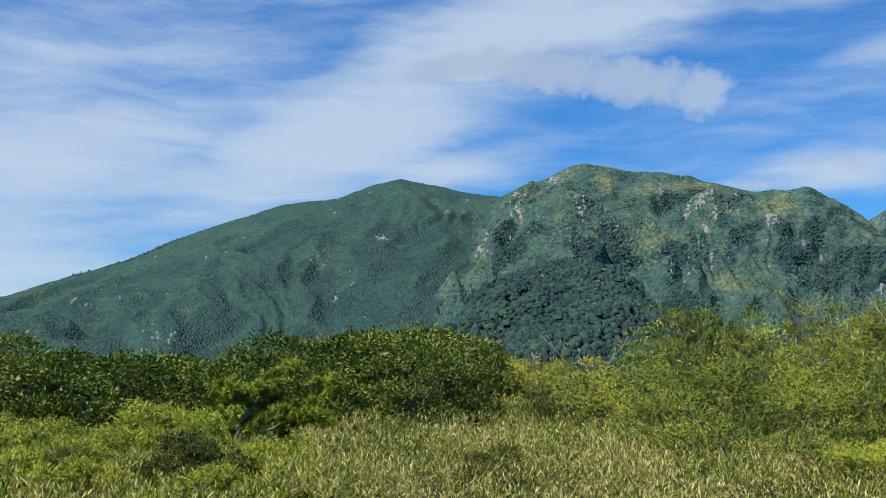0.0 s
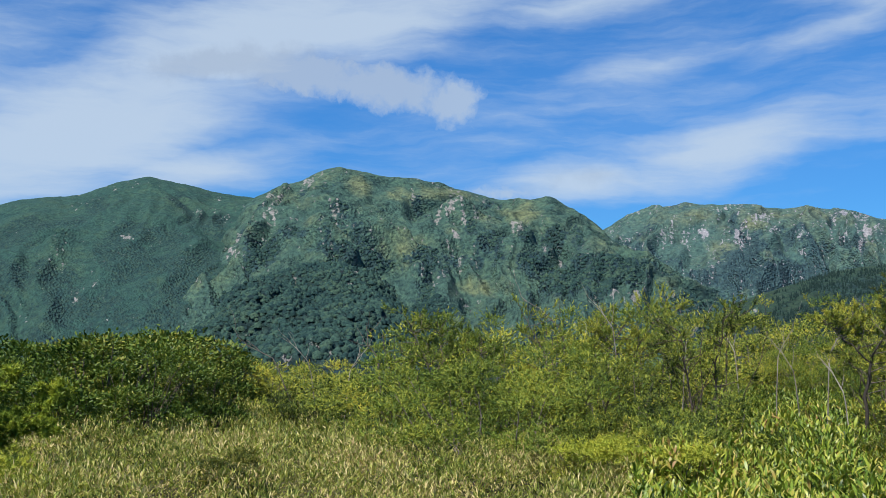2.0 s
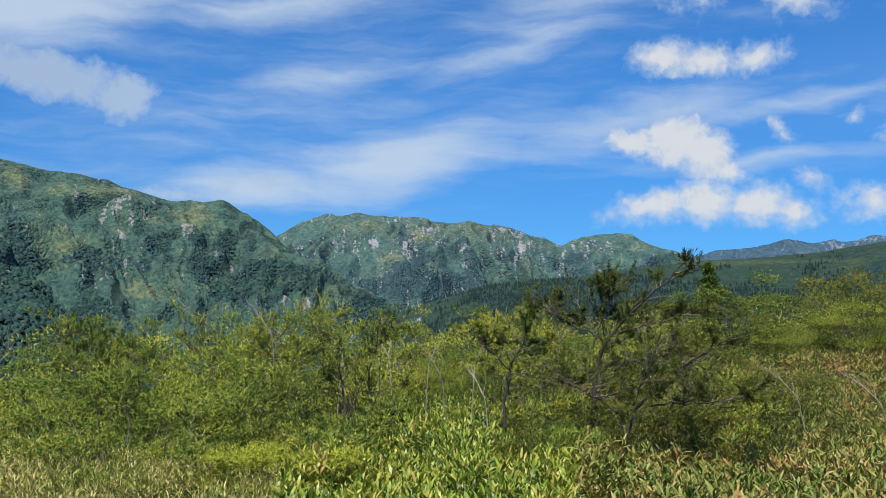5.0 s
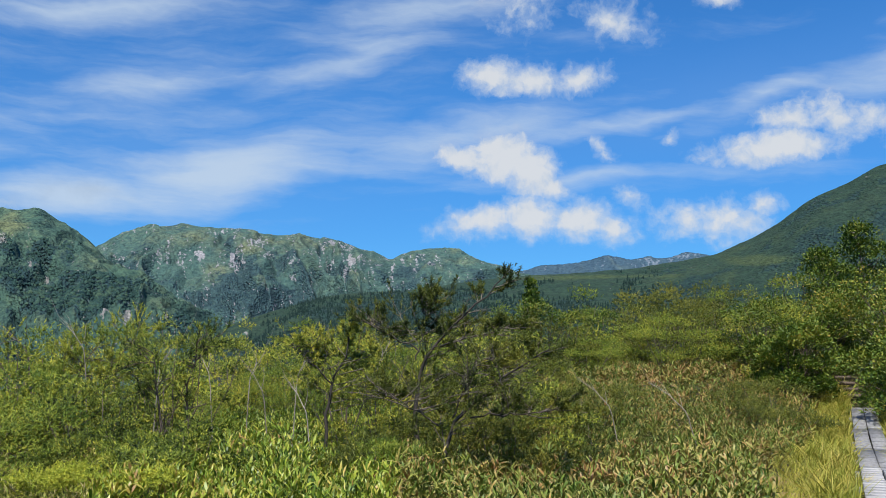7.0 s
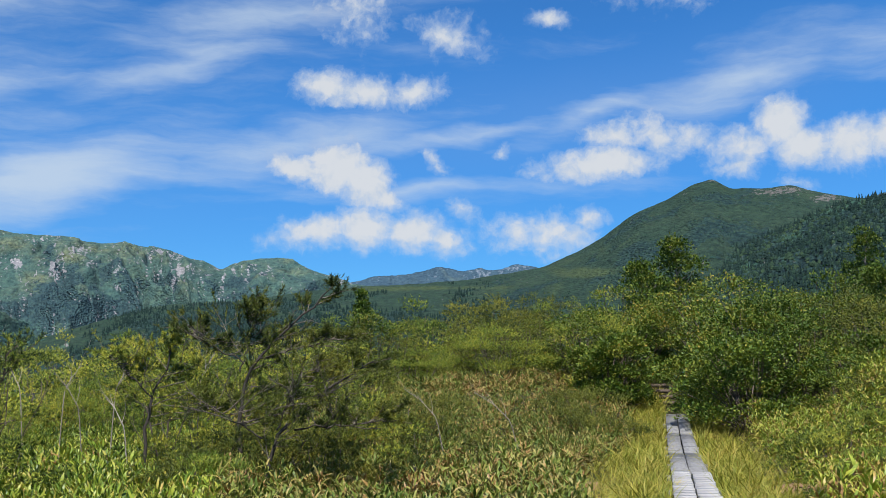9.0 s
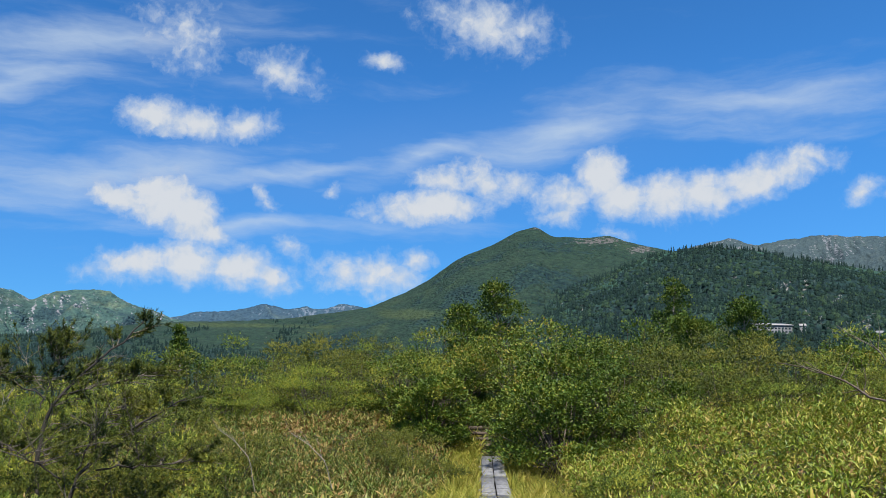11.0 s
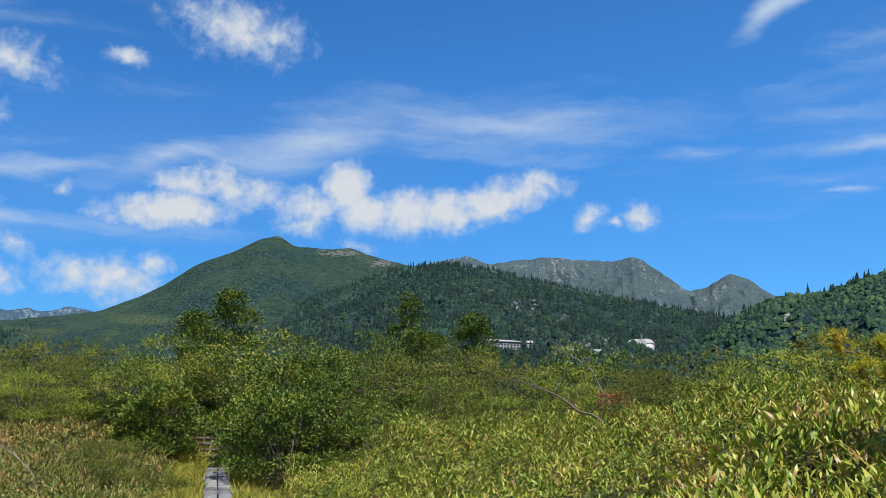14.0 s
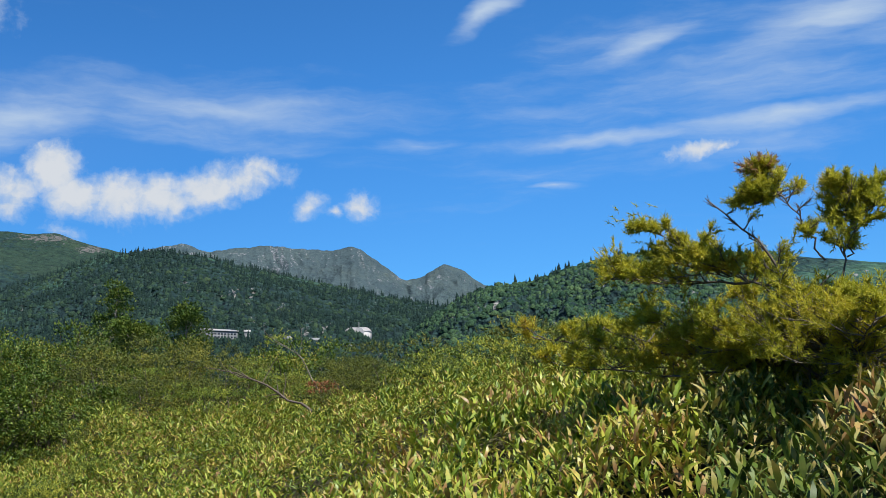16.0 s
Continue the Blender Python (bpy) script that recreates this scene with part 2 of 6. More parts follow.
def mountain_cover(name, grass, forest, rock, meadow=(0.11, 0.135, 0.055), speckle=1.0, flecks=1.0, relief=10.0):
    """Slopes: scrub, yellower grass, darker trees and bare rock where the mesh says, broken up at several scales."""
    m, n = material(name)

    def read(key, socket):
        a = n.add("ShaderNodeAttribute")
        a.attribute_name = key
        return a.outputs[socket]

    pos, fall = read("along", "Vector"), read("fall", "Vector")
    trees, stone, dry = read("trees", "Fac"), read("stone", "Fac"), read("dry", "Fac")
    big = n.noise(pos, 0.004, 5.0).outputs["Fac"]
    mid = n.noise(pos, 0.03, 5.0, 0.65).outputs["Fac"]
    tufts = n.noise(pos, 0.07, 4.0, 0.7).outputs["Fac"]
    v = n.add("ShaderNodeTexVoronoi")
    n.link(pos, v.inputs["Vector"])
    v.inputs["Scale"].default_value = 0.11
    clump = v.outputs["Distance"]
    g = n.ramp(n.math("ADD", n.math("MULTIPLY", big, 0.55), n.math("MULTIPLY", mid, 0.45)), grass)
    # grass is yellower on spurs and high ground, in drifts that run down the slope
    drift = n.noise(n.mapping(fall, scale=(0.012, 0.008, 1)), 1.0, 5.0, 0.6).outputs["Fac"]
    g = n.mix(n.step(n.math("ADD", dry, n.math("MULTIPLY_ADD", drift, 1.6, -0.8)), 0.25, 0.85), g, meadow)
    f = n.ramp(n.math("ADD", n.math("MULTIPLY", v.outputs["Color"], 0.5), n.math("MULTIPLY", mid, 0.5)), forest)
    r = n.ramp(n.noise(pos, 0.10, 6.0, 0.75).outputs["Fac"], rock)
    rim = n.noise(pos, 0.05, 5.0, 0.7).outputs["Fac"]
    col = n.mix(n.step(n.math("ADD", trees, n.math("MULTIPLY_ADD", rim, 1.6, -0.8)), 0.40, 0.60), g, f)
    # shading painted in: dips between tufts darker and bluer, tops brighter and warmer
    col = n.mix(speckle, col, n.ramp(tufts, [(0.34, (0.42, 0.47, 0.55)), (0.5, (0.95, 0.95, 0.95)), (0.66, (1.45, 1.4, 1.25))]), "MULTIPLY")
    # rock comes through in small flecks drawn out down the slope, and in broken patches
    fleck = n.noise(n.mapping(fall, scale=(0.10, 0.06, 1)), 1.0, 4.0, 0.65).outputs["Fac"]
    chips = n.noise(pos, 0.06, 6.0, 0.72).outputs["Fac"]
    bare = n.math("ADD", n.math("MULTIPLY_ADD", fleck, 2.0 * flecks, -1.0 * flecks), n.math("MULTIPLY_ADD", chips, 1.9, -0.95))
    col = n.mix(n.step(n.math("ADD", stone, bare), 0.50, 0.66), col, r)
    b = n.add("ShaderNodeBsdfPrincipled")
    n.link(col, b.inputs["Base Color"])
    b.inputs["Roughness"].default_value = 0.95
    b.inputs["Specular IOR Level"].default_value = 0.1
    u = n.add("ShaderNodeBump")
    u.inputs["Strength"].default_value = 1.0
    u.inputs["Distance"].default_value = relief
    n.link(n.math("SUBTRACT", n.math("ADD", n.math("MULTIPLY", mid, 0.8), n.math("MULTIPLY", tufts, 0.8)), n.math("MULTIPLY", clump, n.math("MULTIPLY_ADD", trees, 0.9, 0.3))), u.inputs["Height"])
    n.link(u.outputs[0], b.inputs["Normal"])
    finish(n, b.outputs[0])
    return m


def far_crowns(name, stops, grain=0.45):
    """Crowns of far trees: each has its own colour; lit clumps and dark hollows are painted into every crown."""
    m, n = material(name)
    geo = n.add("ShaderNodeNewGeometry")
    place = geo.outputs["Position"]
    big = n.noise(place, 0.012, 3.0).outputs["Fac"]
    f = n.math("ADD", n.math("MULTIPLY_ADD", geo.outputs["Random Per Island"], 0.55, -0.1), n.math("MULTIPLY_ADD", big, 1.1, -0.3))
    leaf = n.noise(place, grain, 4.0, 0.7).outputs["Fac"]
    # light and shade in the colour: low noise cool and dark, high warm and bright
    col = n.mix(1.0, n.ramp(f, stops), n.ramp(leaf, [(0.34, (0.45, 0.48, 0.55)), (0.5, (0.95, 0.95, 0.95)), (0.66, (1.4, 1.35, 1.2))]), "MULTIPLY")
    b = n.add("ShaderNodeBsdfPrincipled")
    n.link(col, b.inputs["Base Color"])
    b.inputs["Roughness"].default_value = 0.95
    b.inputs["Specular IOR Level"].default_value = 0.05
    u = n.add("ShaderNodeBump")
    u.inputs["Strength"].default_value = 1.0
    u.inputs["Distance"].default_value = 0.9 / grain
    n.link(leaf, u.inputs["Height"])
    n.link(u.outputs[0], b.inputs["Normal"])
    finish(n, b.outputs[0])
    return m


SASA = leafy("bamboo_leaf", [(0.10, (0.020, 0.040, 0.009)), (0.34, (0.060, 0.104, 0.015)), (0.55, (0.118, 0.168, 0.024)), (0.70, (0.19, 0.21, 0.040)), (0.85, (0.32, 0.26, 0.078)), (0.94, (0.34, 0.21, 0.065)), (1.0, (0.23, 0.12, 0.045))], 0.14, 0.5, 1.2, 0.25, 0.55, 1.3, 0.5, 0.25, (0.34, 0.30, 0.12))
PALESASA = leafy("dry_tipped_bamboo_leaf", [(0.1, (0.050, 0.074, 0.014)), (0.32, (0.15, 0.20, 0.03)), (0.5, (0.27, 0.315, 0.05)), (0.63, (0.42, 0.42, 0.10)), (0.75, (0.58, 0.49, 0.22)), (0.88, (0.52, 0.41, 0.19)), (1.0, (0.33, 0.22, 0.09))], 0.28, 0.5, 1.2, 0.25, 0.55, 1.2, 0.5, 0.3, (0.56, 0.48, 0.24))
SEDGE = leafy("sedge_blade", [(0.0, (0.08, 0.12, 0.016)), (0.45, (0.22, 0.25, 0.034)), (0.75, (0.36, 0.33, 0.06)), (1.0, (0.46, 0.37, 0.10))], 0.35, 0.5, 1.6, 0.0, 0.6, 1.2, 0.7)
# strong clump noise puts shaded gaps and sunlit tips into the needle colour
NEEDLE = leafy("pine_needle", [(0.14, (0.013, 0.027, 0.005)), (0.36, (0.056, 0.090, 0.012)), (0.56, (0.140, 0.182, 0.024)), (0.78, (0.27, 0.30, 0.037)), (1.0, (0.37, 0.34, 0.04))], 0.12, 0.5, 1.3, 0.3, 0.35, 1.4, 1.8)
DARKNEEDLE = leafy("dark_pine_needle", [(0.1, (0.014, 0.029, 0.007)), (0.42, (0.044, 0.062, 0.010)), (0.65, (0.092, 0.112, 0.015)), (1.0, (0.19, 0.175, 0.022))], 0.12, 0.5, 1.6, 0.25, 0.25, 1.2, 1.2)
GREENNEEDLE = leafy("green_pine_needle", [(0.1, (0.02, 0.045, 0.008)), (0.4, (0.066, 0.112, 0.014)), (0.62, (0.145, 0.195, 0.024)), (1.0, (0.28, 0.29, 0.034))], 0.15, 0.5, 1.6, 0.25, 0.25, 1.2, 1.2)
OLDNEEDLE = leafy("yellowish_needle", [(0.08, (0.12, 0.145, 0.018)), (0.35, (0.29, 0.31, 0.03)), (0.62, (0.46, 0.44, 0.04)), (0.88, (0.54, 0.45, 0.05)), (1.0, (0.50, 0.30, 0.06))], 0.42, 0.5, 1.3, 0.0, 0.35, 1.1, 0.7)
SPRAY = leafy("bright_pine_needle", [(0.1, (0.05, 0.09, 0.010)), (0.38, (0.135, 0.20, 0.022)), (0.6, (0.26, 0.32, 0.034)), (1.0, (0.42, 0.42, 0.05))], 0.26, 0.5, 1.6, 0.25, 0.3, 1.2, 1.0)
WITHERED = leafy("withered_needle", [(0.1, (0.14, 0.07, 0.03)), (0.5, (0.34, 0.17, 0.08)), (1.0, (0.46, 0.28, 0.12))], 0.3, 0.5)
# fresh leaf green, brightened and yellowed in the colour for the sunlit bank
FRESH_SUNLIT = leafy("fresh_bamboo_leaf", [(0.08, (0.016, 0.036, 0.007)), (0.30, (0.062, 0.118, 0.013)), (0.52, (0.155, 0.23, 0.023)), (0.74, (0.31, 0.36, 0.042)), (0.90, (0.42, 0.36, 0.075)), (0.97, (0.37, 0.24, 0.065)), (1.0, (0.26, 0.15, 0.055))], 0.22, 0.42, 1.3, 0.25, 0.62, 1.2, 0.5, 0.32, (0.34, 0.32, 0.085))
DARKLEAF = leafy("shrub_leaf", [(0.15, (0.010, 0.024, 0.006)), (0.48, (0.042, 0.084, 0.013)), (0.78, (0.110, 0.158, 0.022)), (1.0, (0.21, 0.21, 0.036))], 0.16, 0.5, 1.6, 0.25, 0.4, 1.3, 0.8, 0.15)
LIGHTLEAF = leafy("bush_leaf", [(0.10, (0.015, 0.036, 0.007)), (0.44, (0.060, 0.112, 0.014)), (0.74, (0.145, 0.19, 0.023)), (0.94, (0.25, 0.245, 0.036)), (1.0, (0.31, 0.22, 0.04))], 0.18, 0.45, 1.6, 0.3, 0.45, 1.3, 0.9, 0.22)
REDLEAF = leafy("red_leaf", [(0.1, (0.08, 0.03, 0.02)), (0.5, (0.24, 0.08, 0.05)), (1.0, (0.32, 0.15, 0.06))], 0.2, 0.5)
BARK = rough_surface("bark", [(0.3, (0.03, 0.021, 0.015)), (0.55, (0.09, 0.068, 0.052)), (0.75, (0.2, 0.165, 0.13))], 9.0, (1, 1, 0.3))
DARKBARK = rough_surface("dark_bark", [(0.3, (0.012, 0.009, 0.007)), (0.55, (0.03, 0.024, 0.019)), (0.75, (0.07, 0.058, 0.048))], 9.0, (1, 1, 0.3))
DRYWOOD = rough_surface("dry_wood", [(0.3, (0.05, 0.04, 0.032)), (0.55, (0.12, 0.10, 0.082)), (0.75, (0.24, 0.21, 0.175))], 9.0, (1, 1, 0.3))
GREYBARK = rough_surface("weathered_bark", [(0.3, (0.09, 0.08, 0.07)), (0.55, (0.25, 0.22, 0.19)), (0.75, (0.48, 0.44, 0.39))], 9.0, (1, 1, 0.3))
PLANK = rough_surface("weathered_plank", [(0.25, (0.085, 0.085, 0.087)), (0.5, (0.20, 0.202, 0.208)), (0.75, (0.33, 0.33, 0.33))], 3.0, (6, 0.8, 6), 0.3, 0.8)
PALEPLANK = rough_surface("bleached_plank", [(0.25, (0.16, 0.16, 0.165)), (0.5, (0.30, 0.30, 0.31)), (0.75, (0.44, 0.44, 0.44))], 3.0, (0.8, 6, 6), 0.3, 0.8)
CLAY = rough_surface("red_soil", [(0.3, (0.16, 0.085, 0.05)), (0.55, (0.30, 0.17, 0.10)), (0.75, (0.42, 0.27, 0.18))], 6.0, (1, 1, 1), 0.6, 0.95)
WALLWHITE = rough_surface("pale_render", [(0.3, (0.10, 0.106, 0.115)), (0.7, (0.15, 0.156, 0.16))], 0.4, (1, 1, 1), 0.1, 0.8)
HALLWHITE = rough_surface("white_cladding", [(0.3, (0.33, 0.32, 0.315)), (0.7, (0.42, 0.41, 0.40))], 0.4, (1, 1, 1), 0.1, 0.7)
ROOFPALE = rough_surface("pale_sheet_roof", [(0.3, (0.23, 0.22, 0.22)), (0.7, (0.31, 0.295, 0.285))], 0.3, (1, 6, 1), 0.15, 0.6)
ROOFDARK = rough_surface("dull_roof", [(0.3, (0.10, 0.11, 0.12)), (0.7, (0.2, 0.2, 0.2))], 0.3, (1, 6, 1), 0.15, 0.6)
m, n = material("dark_window")
b = n.add("ShaderNodeBsdfPrincipled")
b.inputs["Base Color"].default_value, b.inputs["Roughness"].default_value = (0.03, 0.04, 0.05, 1), 0.08
finish(n, b.outputs[0])
PANE = m

# haze is mixed into the slope colours: greens turn cooler and bluer with distance
G1 = [(0.3, (0.022, 0.060, 0.052)), (0.5, (0.034, 0.079, 0.058)), (0.7, (0.056, 0.098, 0.056))]
F1 = [(0.2, (0.012, 0.030, 0.034)), (0.5, (0.018, 0.041, 0.040)), (0.8, (0.032, 0.060, 0.046))]
R1 = [(0.3, (0.08, 0.083, 0.083)), (0.5, (0.165, 0.165, 0.16)), (0.7, (0.31, 0.30, 0.285))]
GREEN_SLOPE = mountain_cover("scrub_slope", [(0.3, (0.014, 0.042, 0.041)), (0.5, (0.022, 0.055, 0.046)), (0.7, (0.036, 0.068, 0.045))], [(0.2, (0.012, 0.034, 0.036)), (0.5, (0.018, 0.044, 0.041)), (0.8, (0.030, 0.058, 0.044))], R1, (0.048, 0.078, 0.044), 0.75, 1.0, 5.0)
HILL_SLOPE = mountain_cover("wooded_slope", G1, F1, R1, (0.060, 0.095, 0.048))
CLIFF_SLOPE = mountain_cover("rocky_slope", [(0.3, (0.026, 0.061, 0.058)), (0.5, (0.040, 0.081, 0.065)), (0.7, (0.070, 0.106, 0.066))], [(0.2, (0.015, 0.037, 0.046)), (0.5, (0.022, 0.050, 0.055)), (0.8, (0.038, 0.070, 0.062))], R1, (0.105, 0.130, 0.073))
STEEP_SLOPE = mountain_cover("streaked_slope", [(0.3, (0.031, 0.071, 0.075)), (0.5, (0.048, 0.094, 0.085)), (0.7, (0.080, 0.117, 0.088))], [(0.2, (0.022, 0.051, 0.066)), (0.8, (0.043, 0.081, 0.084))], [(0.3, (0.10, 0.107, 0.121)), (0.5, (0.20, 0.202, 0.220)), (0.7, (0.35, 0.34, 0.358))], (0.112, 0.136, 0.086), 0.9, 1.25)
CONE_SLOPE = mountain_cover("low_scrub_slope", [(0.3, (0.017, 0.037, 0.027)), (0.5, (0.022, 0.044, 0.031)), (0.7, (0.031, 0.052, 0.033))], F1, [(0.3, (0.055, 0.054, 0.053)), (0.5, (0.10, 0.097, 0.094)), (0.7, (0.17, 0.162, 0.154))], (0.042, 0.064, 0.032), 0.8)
# farthest two slopes: distance haze tints grass and rock blue in the colour itself
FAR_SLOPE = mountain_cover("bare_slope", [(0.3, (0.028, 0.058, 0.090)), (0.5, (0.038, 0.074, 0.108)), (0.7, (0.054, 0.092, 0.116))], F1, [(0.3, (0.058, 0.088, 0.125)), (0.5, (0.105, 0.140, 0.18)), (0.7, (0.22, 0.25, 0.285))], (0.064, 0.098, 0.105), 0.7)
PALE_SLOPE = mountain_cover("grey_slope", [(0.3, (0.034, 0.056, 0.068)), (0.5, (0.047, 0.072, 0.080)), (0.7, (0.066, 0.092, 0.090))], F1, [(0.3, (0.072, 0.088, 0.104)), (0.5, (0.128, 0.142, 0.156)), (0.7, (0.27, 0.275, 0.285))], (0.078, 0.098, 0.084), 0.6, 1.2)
MOOR = mountain_cover("moor_ground", [(0.3, (0.030, 0.028, 0.015)), (0.5, (0.055, 0.052, 0.024)), (0.7, (0.085, 0.085, 0.035))], F1, R1, (0.09, 0.085, 0.035))
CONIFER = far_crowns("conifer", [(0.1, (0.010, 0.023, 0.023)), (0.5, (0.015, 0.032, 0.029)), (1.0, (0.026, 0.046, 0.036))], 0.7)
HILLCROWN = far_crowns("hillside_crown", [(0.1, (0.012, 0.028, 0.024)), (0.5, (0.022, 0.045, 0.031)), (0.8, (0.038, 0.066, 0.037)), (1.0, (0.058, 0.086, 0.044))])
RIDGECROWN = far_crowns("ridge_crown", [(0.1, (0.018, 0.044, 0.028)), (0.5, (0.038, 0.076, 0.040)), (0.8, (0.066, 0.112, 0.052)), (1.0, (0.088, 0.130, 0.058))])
# these two crown colours are lifted and blued to carry the haze
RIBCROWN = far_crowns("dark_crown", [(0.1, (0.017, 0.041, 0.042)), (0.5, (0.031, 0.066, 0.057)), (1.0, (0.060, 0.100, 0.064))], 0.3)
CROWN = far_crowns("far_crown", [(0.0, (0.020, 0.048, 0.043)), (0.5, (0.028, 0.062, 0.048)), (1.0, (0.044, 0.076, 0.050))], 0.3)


# ---- numbers: smooth noise on arrays, meshes from arrays ----
rng = np.random.default_rng(7)
PERM = np.random.default_rng(3).permutation(1024)
GRAD = np.stack([np.cos(np.arange(1024) * 2.399963), np.sin(np.arange(1024) * 2.399963)], 1)


def perlin(x, y, seed=0):
    x, y = np.asarray(x, float) + seed * 37.17, np.asarray(y, float) + seed * 11.73
    xi, yi = np.floor(x).astype(int), np.floor(y).astype(int)
    fx, fy = x - xi, y - yi
    ux, uy = fx * fx * fx * (fx * (6 * fx - 15) + 10), fy * fy * fy * (fy * (6 * fy - 15) + 10)

    def corner(i, j):
        g = GRAD[PERM[(PERM[(xi + i) % 1024] + yi + j) % 1024]]
        return g[..., 0] * (fx - i) + g[..., 1] * (fy - j)

    a = corner(0, 0) * (1 - ux) + corner(1, 0) * ux
    c = corner(0, 1) * (1 - ux) + corner(1, 1) * ux
    return (a * (1 - uy) + c * uy) * 1.4


def fbm(x, y, octaves=5, seed=0, gain=0.5):
    total, amp = 0.0, 1.0
    for k in range(octaves):
        total = total + amp * perlin(x * 2 ** k, y * 2 ** k, seed + k)
        amp *= gain
    return total


def ridged(x, y, octaves=4, seed=0):
    total, amp, norm = 0.0, 1.0, 0.0
    for k in range(octaves):
        total = total + amp * (1 - 2 * np.abs(perlin(x * 2 ** k, y * 2 ** k, seed + k)))
        norm += amp
        amp *= 0.5
    return total / norm


def smooth(x, lo, hi):
    t = np.clip((x - lo) / (hi - lo), 0, 1)
    return t * t * (3 - 2 * t)


def mesh_from(name, verts, faces, mat, shade=False, values=None):
    """A mesh from an array of places and one array of faces, all with the same number of corners."""
    me = bpy.data.meshes.new(name)
    verts, faces = np.asarray(verts, np.float32), np.asarray(faces, np.int32)
    nf, k = faces.shape
    me.vertices.add(len(verts))
    me.vertices.foreach_set("co", verts.ravel())
    me.loops.add(nf * k)
    me.loops.foreach_set("vertex_index", faces.ravel())
    me.polygons.add(nf)
    me.polygons.foreach_set("loop_start", np.arange(0, nf * k, k, dtype=np.int32))
    me.polygons.foreach_set("loop_total", np.full(nf, k, np.int32))
    if shade:
        me.polygons.foreach_set("use_smooth", np.ones(nf, bool))
    for key, data in (values or {}).items():
        data = np.asarray(data, np.float32)
        if key in ("along", "fall"):
            me.attributes.new(key, "FLOAT_VECTOR", "POINT").data.foreach_set("vector", data.ravel())
        else:
            me.attributes.new(key, "FLOAT", "POINT").data.foreach_set("value", data.ravel())
    me.update()
    me.validate()
    me.materials.append(mat)
    return me


def grid_faces(rows, cols):
    i = np.arange(rows * cols).reshape(rows, cols)
    return np.stack([i[:-1, :-1], i[:-1, 1:], i[1:, 1:], i[1:, :-1]], -1).reshape(-1, 4)


def thing(name, place, label, category, group="", turn=0.0, size=1.0):
    ob = new(name)
    ob.empty_display_size = 0.2
    ob.matrix_basis = Matrix.Translation(place) @ pose(0, 0, 0, 0, 0, turn) @ Matrix.Scale(size, 4)
    return tagged(ob, label, category, group)


def piece(name, me, parent, label=""):
    ob = new(name, me)
    ob.parent = parent
    return tagged(ob, label)


def box(verts, faces, lo, hi):
    k = len(verts)
    for z in (lo[2], hi[2]):
        for x, y in ((lo[0], lo[1]), (hi[0], lo[1]), (hi[0], hi[1]), (lo[0], hi[1])):
            verts.append((x, y, z))
    faces += [(k, k + 3, k + 2, k + 1), (k + 4, k + 5, k + 6, k + 7)] + [(k + i, k + (i + 1) % 4, k + 4 + (i + 1) % 4, k + 4 + i) for i in range(4)]


# ---- the ground ----
RISE = np.array([  # bearing, height of the rise, where it starts and where it ends
    (-180, 0.0, 15, 30), (-30, 0.0, 15, 30), (26, 0.1, 15, 30), (45, 0.9, 14, 30), (55, 1.4, 20, 34), (60, 1.4, 22, 40), (67, 1.3, 21, 38), (71, 1.2, 13, 24),
    (78, 1.2, 9, 22), (88, 1.5, 5, 15), (100, 1.4, 4, 11), (112, 1.5, 3, 9), (135, 1.2, 3, 10), (180, 0.0, 15, 30)])


def ground_z(x, y):
    x, y = np.asarray(x, float), np.asarray(y, float)
    d, az = np.hypot(x, y), np.degrees(np.arctan2(x, y))
    h, lo, hi = (np.interp(az, RISE[:, 0], RISE[:, k]) for k in (1, 2, 3))
    z = h * smooth(d, lo, hi) - 0.16 * smooth(d, 3, 9)
    z = z + 0.012 * np.clip(d - hi, 0, 45) * smooth(az, 30, 60)
    z = z + 0.07 * fbm(x / 5, y / 5, 3, 5) * smooth(d, 4, 9)
    return z * (1 - smooth(d, 75, 160)) - 24 * smooth(d, 80, 320)


def on_ground(az, d, up=0.0):
    p = polar(az, d)
    return Vector((p.x, p.y, float(ground_z(p.x, p.y)) + up))


rr = np.concatenate([np.arange(0.0, 45, 0.5), np.geomspace(45, 4900, 46)])
aa = np.radians(np.arange(0, 361, 1.5))
gr, ga = np.meshgrid(rr, aa, indexing="ij")
gx, gy = gr * np.sin(ga), gr * np.cos(ga)
ground = new("ground", mesh_from("ground", np.stack([gx, gy, ground_z(gx, gy)], -1).reshape(-1, 3), grid_faces(*gr.shape)[:, ::-1], MOOR, True,
                                 {"trees": smooth(gr, 26, 60), "stone": gr * 0, "dry": gr * 0 + 0.2, "along": np.stack([gx, gy, gx * 0], -1), "fall": np.stack([gx, gy, gx * 0], -1)}))
tagged(ground, "peaty moorland soil under the plants, reaching the valley", "ground", kind="structure")

# ---- the mountains ----
SLOPES = {}


